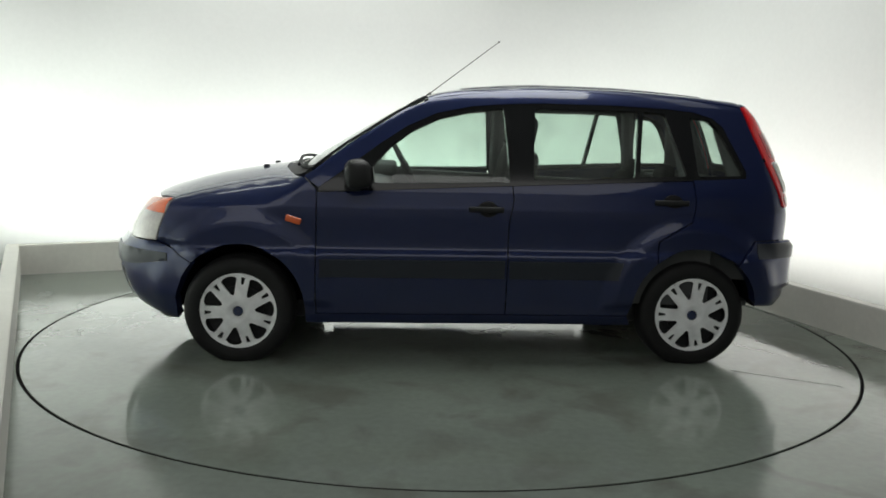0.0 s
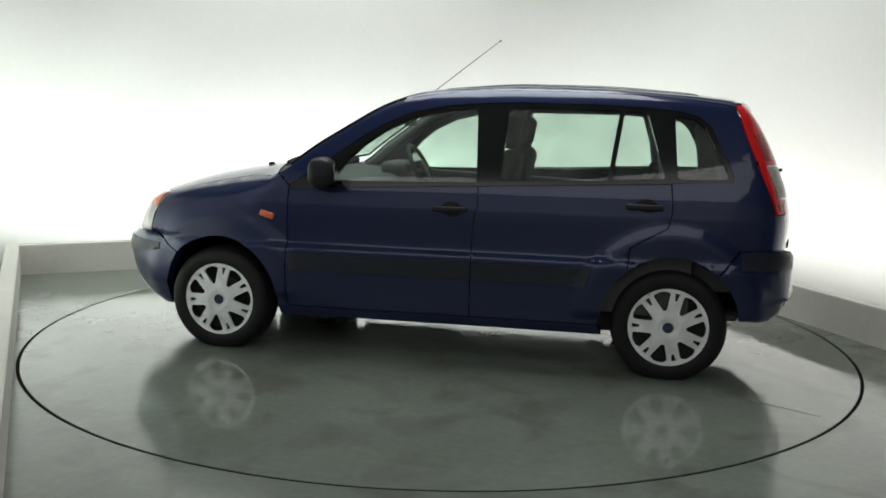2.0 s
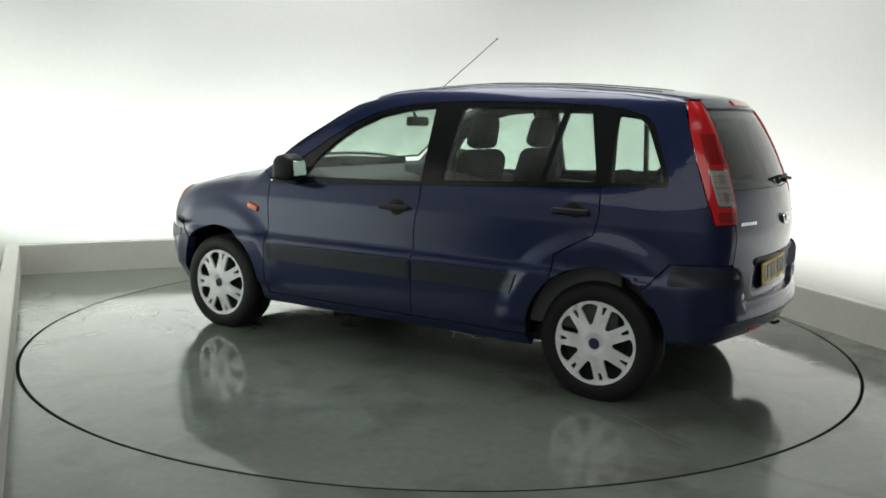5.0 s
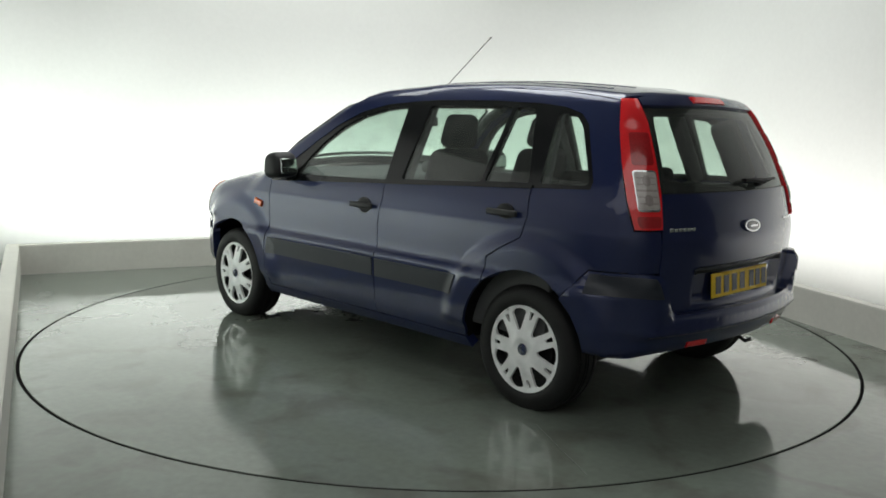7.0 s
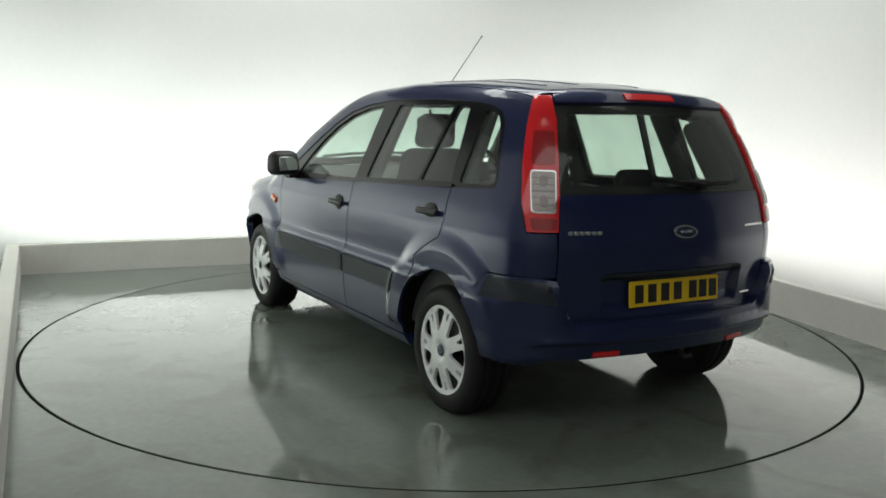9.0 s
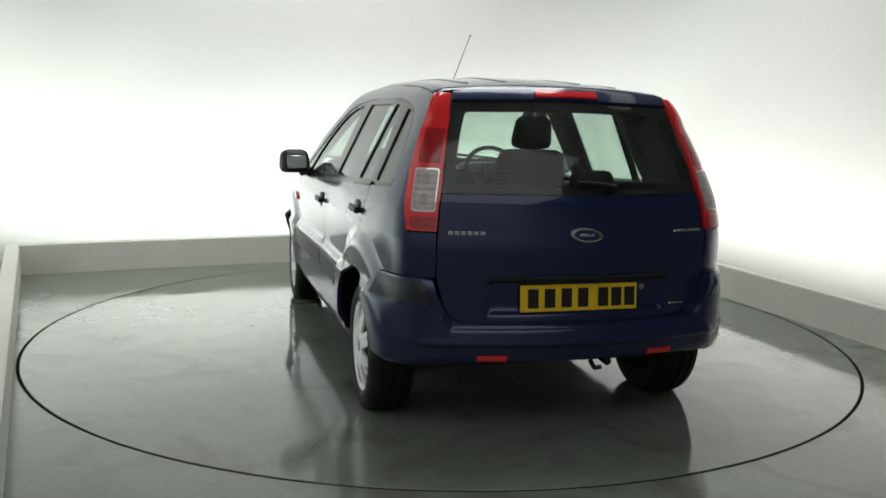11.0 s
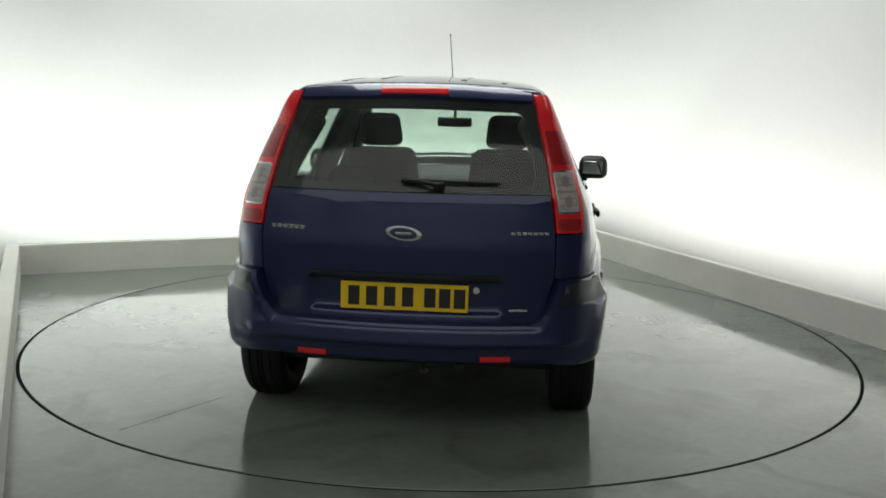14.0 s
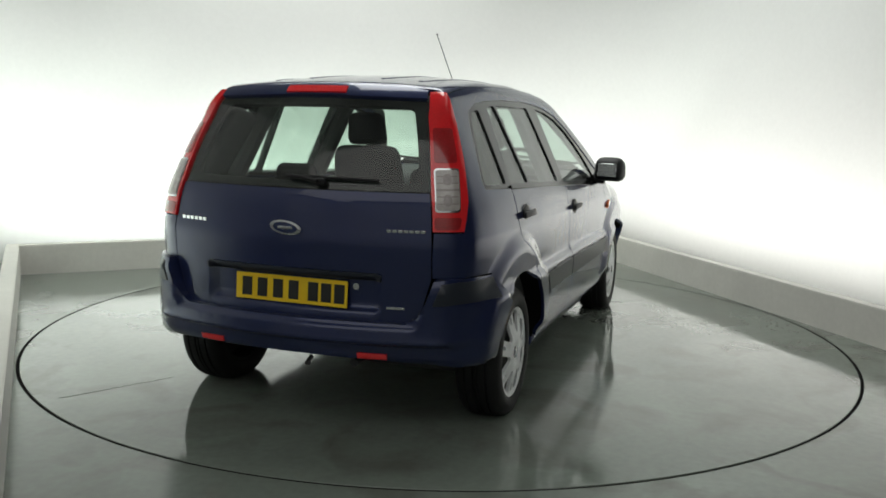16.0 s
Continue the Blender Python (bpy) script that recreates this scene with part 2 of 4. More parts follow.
def soften(poly, times=2, near=0.05):
    """Rounds the corners of a closed outline."""
    poly = dense(poly, near)
    for _ in range(times):
        poly = [q for i, a in enumerate(poly) for b in [poly[(i + 1) % len(poly)]]
                for q in ((a[0] * .75 + b[0] * .25, a[1] * .75 + b[1] * .25), (a[0] * .25 + b[0] * .75, a[1] * .25 + b[1] * .75))]
    return poly


def inside(P, poly):
    x, y = P[:, 0], P[:, 1]
    res = np.zeros(len(P), bool)
    q = np.array(poly)
    for (x0, y0), (x1, y1) in zip(q, np.roll(q, -1, 0)):
        if y0 != y1:
            res ^= ((y0 > y) != (y1 > y)) & (x < (x1 - x0) * (y - y0) / (y1 - y0) + x0)
    return res


def fill(outer, holes=(), h=0.03, extra=()):
    """Triangles inside an outline, with holes, on a grid of points h apart."""
    from mathutils.geometry import delaunay_2d_cdt
    loops = [dense(p, h) for p in (outer, *holes)]
    pts, edges = [], []
    for lp in loops:
        n0 = len(pts)
        pts += lp
        edges += [(n0 + i, n0 + (i + 1) % len(lp)) for i in range(len(lp))]
    lo, hi = np.min(loops[0], 0), np.max(loops[0], 0)
    g = np.array([(x, y) for x in np.arange(lo[0] + h / 2, hi[0], h) for y in np.arange(lo[1] + h / 2, hi[1], h)])
    if len(extra):
        ex = np.array(extra)
        if len(g):
            far = np.min(np.hypot(g[:, None, 0] - ex[None, :, 0], g[:, None, 1] - ex[None, :, 1]), 1)
            g = g[far > 0.4 * h]
        g = np.concatenate([g, ex])
    if len(g):
        ok = inside(g, loops[0])
        for lp in loops[1:]:
            ok &= ~inside(g, lp)
        g = g[ok]
        b = np.array(pts)
        if len(g):
            near = np.min(np.hypot(g[:, None, 0] - b[None, :, 0], g[:, None, 1] - b[None, :, 1]), 1)
            lim = np.full(len(g), 0.45 * h)
            if len(extra):
                lim[-int(ok[-len(ex):].sum()) or len(g):] = 0.005
            pts += [tuple(p) for p in g[near > lim]]
    v, _, f, *_ = delaunay_2d_cdt([Vector(p) for p in pts], edges, [], 0, 1e-6)
    V = np.array([tuple(p) for p in v])
    T = np.array([t for t in f if len(t) == 3])
    c = V[T].mean(1)
    ok = inside(c, loops[0])
    for lp in loops[1:]:
        ok &= ~inside(c, lp)
    return V, T[ok]


def sheet(name, P, N, T, depth, mat, parent, label="", exact=False):
    """Triangles T over points P with outward normals N, given a folded-in rim of that depth."""
    e0 = np.cross(P[T[:, 1]] - P[T[:, 0]], P[T[:, 2]] - P[T[:, 0]])
    flip = (e0 * N[T].mean(1)).sum(1) < 0
    T = np.where(flip[:, None], T[:, ::-1], T)
    count = {}
    for t in T:
        for a, b in ((t[0], t[1]), (t[1], t[2]), (t[2], t[0])):
            count[(a, b)] = 1
    rim = [(a, b) for a, b in count if (b, a) not in count]
    idx = {}
    verts = [tuple(p) for p in P]
    faces = [tuple(int(i) for i in t) for t in T]
    for a, b in rim:
        for i in (a, b):
            if i not in idx:
                idx[i] = len(verts)
                verts.append(tuple(P[i] - N[i] * depth))
        faces.append((int(b), int(a), idx[a], idx[b]))
    me = bpy.data.meshes.new(name)
    me.from_pydata(verts, [], faces)
    me.materials.append(mat)
    me.polygons.foreach_set("use_smooth", [True] * len(me.polygons))
    rimset = {tuple(sorted((int(a), int(b)))) for a, b in rim}
    for e in me.edges:
        if tuple(sorted(e.vertices)) in rimset:
            e.use_edge_sharp = True
    me.update()
    if exact:
        loop_normals = [Vector(N[i]) for t in T for i in t]
        for p in me.polygons[len(T):]:
            loop_normals += [p.normal.copy()] * p.loop_total
        me.normals_split_custom_set(loop_normals)
    ob = new(name, me)
    ob.parent = parent
    return tagged(ob, label)


# ---- the room ----
def flat_strip(name, path, z0, z1, mat, label, thick=0.08):
    """An upright wall along a path, with thickness on its far side."""
    n = len(path)
    outs = []
    for i in range(n):
        d = (path[min(i + 1, n - 1)] - path[max(i - 1, 0)]).normalized()
        outs.append(path[i] + Vector((-d.y, d.x)) * thick)
    v = [(p.x, p.y, z) for p in path for z in (z0, z1)] + [(p.x, p.y, z) for p in outs for z in (z0, z1)]
    f, m = [], 2 * n
    for i in range(n - 1):
        a = 2 * i
        f += [(a, a + 1, a + 3, a + 2), (m + a, m + a + 2, m + a + 3, m + a + 1), (a + 1, m + a + 1, m + a + 3, a + 3), (a, a + 2, m + a + 2, m + a)]
    f += [(0, m, m + 1, 1), (m - 2, m - 1, 2 * m - 1, 2 * m - 2)]
    return tagged(mesh_object(name, v, f, mat, smooth=False), label, "wall", kind="structure")


def offset_corner(a, b, c, d):
    """Corner of the lines a-b and b-c, both moved outwards by d."""
    n1, n2 = ((Vector((-(q - p).y, (q - p).x))).normalized() for p, q in ((a, b), (b, c)))
    return b + (n1 + n2) * d / (1 + n1.dot(n2))


def round_path(pts, r, seg=14):
    out = [pts[0]]
    for a, b, c in zip(pts, pts[1:], pts[2:]):
        u, w = (a - b).normalized(), (c - b).normalized()
        half = u.angle(w) / 2
        cut = r / math.tan(half)
        p, q = b + u * cut, b + w * cut
        mid = b + (u + w).normalized() * r / math.sin(half)
        a0, a1 = (math.atan2((k - mid).y, (k - mid).x) for k in (p, q))
        da = (a1 - a0 + math.pi) % (2 * math.pi) - math.pi
        out += [mid + Vector((math.cos(a0 + da * k / seg), math.sin(a0 + da * k / seg))) * r for k in range(seg + 1)]
    return out + [pts[-1]]


PLAN = [LEFT_END, CORNER_L, CORNER_R, RIGHT_END]


def room():
    d = PLINTH_T + GAP
    side = lambda p, q: Vector((-(q - p).y, (q - p).x)).normalized() * d
    w = [LEFT_END + side(LEFT_END, CORNER_L), offset_corner(LEFT_END, CORNER_L, CORNER_R, d),
         offset_corner(CORNER_L, CORNER_R, RIGHT_END, d), RIGHT_END + side(CORNER_R, RIGHT_END)]
    ob = flat_strip("wall_cyclorama", round_path(w, 1.4, 24), 0.0, WALL_TOP, WALL, "smooth white curved studio wall washed with light from below")
    me = ob.data
    me.polygons.foreach_set("use_smooth", [abs(p.normal.z) < 0.5 for p in me.polygons])
    # plinths that hide the strip lamps
    t = PLINTH_T
    oL, oR = offset_corner(*PLAN[:3], t), offset_corner(*PLAN[1:], t)
    ends = [LEFT_END + side(LEFT_END, CORNER_L) * t / d, RIGHT_END + side(CORNER_R, RIGHT_END) * t / d]
    for name, a, b, b2, a2 in (("plinth_left", LEFT_END, CORNER_L, oL, ends[0]), ("plinth_back", CORNER_L, CORNER_R, oR, oL), ("plinth_right", CORNER_R, RIGHT_END, ends[1], oR)):
        bm = bmesh.new()
        lo = [bm.verts.new((p.x, p.y, 0)) for p in (a, b, b2, a2)]
        hi = [bm.verts.new((p.x, p.y, PLINTH_H)) for p in (a, b, b2, a2)]
        bm.faces.new(hi), bm.faces.new(lo[::-1])
        for i in range(4):
            bm.faces.new((lo[i], lo[(i + 1) % 4], hi[(i + 1) % 4], hi[i]))
        bmesh.ops.recalc_face_normals(bm, faces=bm.faces)
        top = [e for e in bm.edges if all(v.co.z > 0.1 for v in e.verts) and len({id(f) for f in e.link_faces}) == 2]
        bmesh.ops.bevel(bm, geom=[e for e in top if (e.verts[0].co - e.verts[1].co).length > 0.3], offset=0.006, segments=2, affect="EDGES")
        tagged(part(name, bm, PLINTH, angle=30), "low off-white painted plinth along the studio wall", "plinth", kind="structure")
    # floor with the round pit that the turntable fills
    seg = 128
    bm = bmesh.new()
    ring = [bm.verts.new((math.cos(2 * math.pi * k / seg) * (RING + 0.0085), math.sin(2 * math.pi * k / seg) * (RING + 0.0085), 0)) for k in range(seg)]
    low = [bm.verts.new((v.co.x, v.co.y, -0.10)) for v in ring]
    outer = [bm.verts.new((math.cos(2 * math.pi * k / seg) * 14, math.sin(2 * math.pi * k / seg) * 14, 0)) for k in range(seg)]
    for k in range(seg):
        j = (k + 1) % seg
        bm.faces.new((ring[k], outer[k], outer[j], ring[j]))
        bm.faces.new((low[k], ring[k], ring[j], low[j]))
    bm.faces.new(low)
    tagged(part("floor", bm, FLOOR, smooth=False), "worn grey-green painted concrete floor, glossy and damp", "floor", kind="structure")
    # unseen walls added round it, toned pale or grey to set the car's reflections
    for name, a, b, mat, label in (("wall_south", (7, -8.5), (-5.2, -8.5), PALEWALL, "unseen hall wall, pale to brighten the car's reflections"), ("wall_west", (-5.2, -8.5), (-5.2, 8), PALEWALL, "unseen hall wall, pale to brighten the car's reflections"),
                                   ("wall_north", (-5.2, 8), (7, 8), DARKWALL, "unseen hall wall, grey to keep reflections darker"), ("wall_east", (7, 8), (7, -8.5), DARKWALL, "unseen hall wall, grey to keep reflections darker")):
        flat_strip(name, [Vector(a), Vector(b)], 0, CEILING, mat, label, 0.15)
    v = [(x, y, z) for z in (CEILING, CEILING + 0.15) for x, y in ((-8.2, -9.7), (8.2, -9.7), (8.2, 8.2), (-8.2, 8.2))]
    tagged(mesh_object("ceiling", v, [(0, 1, 2, 3), (4, 7, 6, 5), (0, 4, 5, 1), (1, 5, 6, 2), (2, 6, 7, 3), (3, 7, 4, 0)], CEIL), "plain dark ceiling", "ceiling", kind="structure")


room()


def make_turntable():
    bm = lathe([(0.0005, 0.0), (0.6, 0.0), (1.2, 0.0), (1.8, 0.0), (RING - 0.0105, 0.0), (RING - 0.0085, -0.002), (RING - 0.0085, -0.08), (0.0005, -0.08)], 160)
    bmesh.ops.transform(bm, matrix=Matrix.Rotation(radians(90), 4, "X"), verts=bm.verts)
    table = part("turntable", bm, DISC, None, angle=30)
    tagged(table, "round grey-green painted turntable flush with the floor", "turntable")
    rim = lathe([(RING - 0.008, -0.003), (RING + 0.008, -0.003), (RING + 0.008, -0.05), (RING - 0.008, -0.05)], 160)
    bmesh.ops.transform(rim, matrix=Matrix.Rotation(radians(90), 4, "X"), verts=rim.verts)
    part("edge_gap", rim, GROOVE, table, "dark gap round the turntable's edge", angle=30)
    # a radial scratch and a crack in the paint near the middle
    def mark(points, width):
        v, f = [], []
        for i, (x, y) in enumerate(points):
            p, q = points[max(i - 1, 0)], points[min(i + 1, len(points) - 1)]
            d = Vector((q[0] - p[0], q[1] - p[1])).normalized() * width * (0.4 + 0.6 * math.sin(math.pi * (i + 0.6) / (len(points) + 0.2)))
            for side, z in ((-0.5, 0.0012), (0.5, 0.0012), (0.5, -0.002), (-0.5, -0.002)):
                v.append((x - d.y * side, y + d.x * side, z))
        for i in range(len(points) - 1):
            k = 4 * i
            f += [(k, k + 4, k + 5, k + 1), (k + 1, k + 5, k + 6, k + 2), (k + 3, k + 7, k + 4, k)]
        mesh_object("scratch", v, f, SCRATCH, table, "thin dark scratch in the floor paint")

    mark([(-1.562, .885), (-1.68, .952), (-1.838, 1.042), (-1.95, 1.10), (-2.05, 1.158)], .004)
    mark([(.17, -.11), (.05, -.06), (-.07, .0), (-.14, .06), (-.19, .165), (-.27, .14), (-.35, .13)], .010)
    return table


turntable = make_turntable()


# ---- the car's form ----
def curve(*knots):
    """A smooth curve through knots (x, y), without overshoot."""
    k = sorted(knots)
    X, Y = (np.array([p[i] for p in k], float) for i in (0, 1))
    s = np.diff(Y) / np.diff(X)
    d = np.zeros(len(X))
    d[0], d[-1] = s[0], s[-1]
    for i in range(1, len(X) - 1):
        d[i] = 0 if s[i - 1] * s[i] <= 0 else 2 * s[i - 1] * s[i] / (s[i - 1] + s[i])

    def f(x):
        x = np.clip(np.asarray(x, float), X[0] - 0.3, X[-1] + 0.3)
        i = np.clip(np.searchsorted(X, x) - 1, 0, len(X) - 2)
        h = X[i + 1] - X[i]
        t = (x - X[i]) / h
        inner = (1 + 2 * t) * (1 - t) ** 2 * Y[i] + t * (1 - t) ** 2 * h * d[i] + t * t * (3 - 2 * t) * Y[i + 1] + t * t * (t - 1) * h * d[i + 1]
        return np.where(t < 0, Y[0] + d[0] * (x - X[0]), np.where(t > 1, Y[-1] + d[-1] * (x - X[-1]), inner))
    return f


SECTION = curve((.16, .74), (.21, .79), (.26, .818), (.34, .838), (.45, .848), (.55, .852), (.595, .854), (.612, .846), (.628, .834), (.646, .829), (.70, .829), (.80, .830), (.848, .829), (.868, .825), (.90, .8185),
                (.94, .810), (.98, .797), (1.04, .771), (1.2, .695), (1.35, .622), (1.42, .586), (1.47, .553), (1.55, .48))
PLANW = curve((-2.0, .75), (-1.9, .80), (-1.8, .853), (-1.65, .915), (-1.5, .945), (-1.2, .972), (-.8, .99), (-.3, 1.0), (.0, 1.012), (.4, 1.028), (.9, 1.042), (1.2, 1.045), (1.45, 1.045),
              (1.65, 1.01), (1.8, .945), (1.95, .83), (2.1, .65))
TOPLINE = curve((2.06, .60), (1.98, .76), (1.9, .835), (1.8, .89), (1.7, .925), (1.5, .977), (1.2, 1.03), (.98, 1.065), (.85, 1.14), (.6, 1.287), (.4, 1.398), (.25, 1.470), (.1, 1.507),
                (-.1, 1.53), (-.4, 1.547), (-.8, 1.543), (-1.2, 1.52), (-1.5, 1.488), (-1.62, 1.468), (-1.8, 1.43))
CROWN = curve((2.0, .05), (1.2, .055), (.98, .05), (.85, .045), (.7, .028), (.55, .024), (.4, .018), (.2, .022), (.0, .035), (-.2, .045), (-1.0, .05), (-1.6, .035))
BACK = curve((.2, -1.80), (.30, -1.87), (.45, -1.895), (.55, -1.897), (.70, -1.905), (.82, -1.912), (.90, -1.898), (1.0, -1.875), (1.05, -1.855), (1.2, -1.79), (1.35, -1.703), (1.42, -1.65),
             (1.47, -1.605), (1.55, -1.53))
NOSE = curve((.2, 1.86), (.28, 1.95), (.40, 2.02), (.55, 2.05), (.62, 2.03), (.75, 1.99), (.9, 1.9), (1.0, 1.75))
AXLE_F, AXLE_R, HUB_Z = 1.2435, -1.2435, 0.30     # centres of the wheel arches
HUB_CENTRE = 0.281                                 # height of the wheels' centres


def step(a, b, x):
    t = np.clip((x - a) / (b - a), 0, 1)
    return t * t * (3 - 2 * t)


def smax(a, b, k):
    h = np.maximum(k - np.abs(a - b), 0) / k
    return np.maximum(a, b) + h * h * k / 4


def form(P):
    """Below zero inside the closed car body, above zero outside."""
    x, y, z = P[:, 0], np.abs(P[:, 1]), P[:, 2]
    rf, rr = np.hypot(x - AXLE_F, z - HUB_Z), np.hypot(x - AXLE_R, z - HUB_Z)
    flare = (0.024 * step(.545, .44, rf) + 0.028 * step(.545, .44, rr)) * step(.30, .36, z + 0 * x)
    half = SECTION(z) * PLANW(x) + flare - 0.048 * step(1.42, 1.62, x) * step(.67, .60, z)
    top = TOPLINE(x) - CROWN(x) * (y / 0.6) ** 2
    recess = 0.034 * step(.40, .375, y) * step(.535, .575, z) * step(.70, .685, z)
    back = BACK(z) + 0.25 * y ** 2 + recess
    nose = NOSE(z) - 0.40 * y ** 2.2
    k1 = 0.04 + 0.08 * step(.85, 1.15, x)
    side = smax(y - half, (z - top) * 0.8, k1)
    ends = np.maximum(back - x, x - nose)
    return smax(side, ends, 0.09 - 0.045 * step(1.28, 1.38, z) * step(-1.2, -1.35, x))


CHARTS = {"side": 0, "top": 1, "rear": 2, "front": 3}
REAR_AXIS, FRONT_AXIS, ARC = -1.0, 1.0, 0.85


def to_chart(kind, p):
    """Chart coordinates of a rough place on the body."""
    if kind == "side":
        return (p[0], p[2])
    if kind == "top":
        return (p[0], p[1])
    if kind == "rear":
        return (ARC * math.atan2(p[1], -(p[0] - REAR_AXIS)), p[2])
    return (ARC * math.atan2(p[1], p[0] - FRONT_AXIS), p[2])


def lift(kind, UV):
    """Places on the body and outward normals for chart coordinates."""
    u, v = UV[:, 0], UV[:, 1]
    o, one = np.zeros(len(u)), np.ones(len(u))
    if kind == "side":
        O, D, L = np.stack([u, 1.3 * one, v], 1), np.stack([o, -one, o], 1), 1.3
    elif kind == "top":
        O, D, L = np.stack([u, v, 2.0 * one], 1), np.stack([o, o, -one], 1), 1.6
    else:
        s = -1 if kind == "rear" else 1
        ax = REAR_AXIS if kind == "rear" else FRONT_AXIS
        way = np.stack([s * np.cos(u / ARC), np.sin(u / ARC), o], 1)
        O, D, L = np.stack([ax * one, o, v], 1) + 1.5 * way, -way, 1.5
    # walk inwards to the first crossing, then halve
    steps = np.linspace(0, L, 60)
    lo, hi, done = np.zeros(len(u)), np.full(len(u), L), np.zeros(len(u), bool)
    for a, b in zip(steps, steps[1:]):
        hit = (form(O + D * b) < 0) & ~done
        lo[hit], hi[hit] = a, b
        done |= hit
    for _ in range(30):
        mid = (lo + hi) / 2
        out = form(O + D * mid[:, None]) > 0
        lo, hi = np.where(out, mid, lo), np.where(out, hi, mid)
    P = O + D * lo[:, None]
    e = 0.004
    N = np.stack([form(P + np.eye(3)[i] * e) - form(P - np.eye(3)[i] * e) for i in range(3)], 1)
    return P, N / np.maximum(np.linalg.norm(N, axis=1), 1e-9)[:, None]


def on_side(x, z):
    P, _ = lift("side", np.array([[x, z]]))
    return tuple(P[0])


def panel(name, kind, outline, mat, parent, off=0.0, depth=0.018, holes=(), h=0.03, mirror=False, label="", bulge=None, extra=()):
    """A body panel: an outline in a chart, filled, laid on the body's form and given a folded rim."""
    V, T = fill(outline, holes, h, extra)
    P, N = lift(kind, V)
    P = P + N * (off if np.isscalar(off) else 0)
    if bulge is not None:
        P = P + N * bulge(P)[:, None]
    if mirror:
        P, N = P * (1, -1, 1), N * (1, -1, 1)
    return sheet(name, P, N, T, depth, mat, parent, label, exact=bulge is None)


def arc(cx, cz, r, a0, a1, n=18):
    return [(cx + r * math.cos(radians(a0 + (a1 - a0) * i / n)), cz + r * math.sin(radians(a0 + (a1 - a0) * i / n))) for i in range(n + 1)]


# outer line of the roof side, from the cowl to the tail lamp (x, z)
ROOF_EDGE = [(.905, 1.012), (.853, 1.045), (.72, 1.152), (.56, 1.26), (.37, 1.382), (.21, 1.442), (.05, 1.468), (-.10, 1.482), (-.40, 1.494), (-.80, 1.49), (-1.20, 1.47), (-1.42, 1.445), (-1.53, 1.427)]
# dark window band (x, z)
BAND_TOP = [(.825, .955), (.66, 1.075), (.50, 1.195), (.36, 1.288), (.20, 1.362), (.0, 1.405), (-.2, 1.422), (-.4, 1.43), (-.8, 1.428), (-1.1, 1.415), (-1.25, 1.40), (-1.36, 1.368), (-1.415, 1.32),
            (-1.53, 1.075), (-1.525, 1.04)]
BELT = [(-1.22, 1.03), (-.80, 1.012), (-.35, .99), (-.0, .975), (.40, .955), (.825, .935)]
LAMP_FRONT = [(-1.53, 1.43), (-1.575, 1.30), (-1.635, 1.15), (-1.70, 1.0), (-1.745, .885)]

car = new("car")
tagged(car, "dark blue compact five-door car parked on the turntable", "car")


LEDGE = [(x, z) for z in (.590, .600, .608, .616, .624, .634, .645, .84, .852, .862, .874, .888) for x in np.arange(-1.9, 1.9, .02)]
FLARE_F = [p for r in (.37, .425, .438, .452, .468, .484, .500, .516, .532, .546) for p in arc(AXLE_F, HUB_Z, r, -5, 185, 66)]
FLARE_R = [p for r in (.375, .425, .438, .452, .468, .484, .500, .516, .532, .546) for p in arc(AXLE_R, HUB_Z, r, -5, 185, 66)]
FINE_F = FLARE_F + [p for p in LEDGE if p[0] > .7 and math.hypot(p[0] - AXLE_F, p[1] - HUB_Z) > .56]
FINE_R = FLARE_R + [p for p in LEDGE if p[0] < -.15 and math.hypot(p[0] - AXLE_R, p[1] - HUB_Z) > .56]


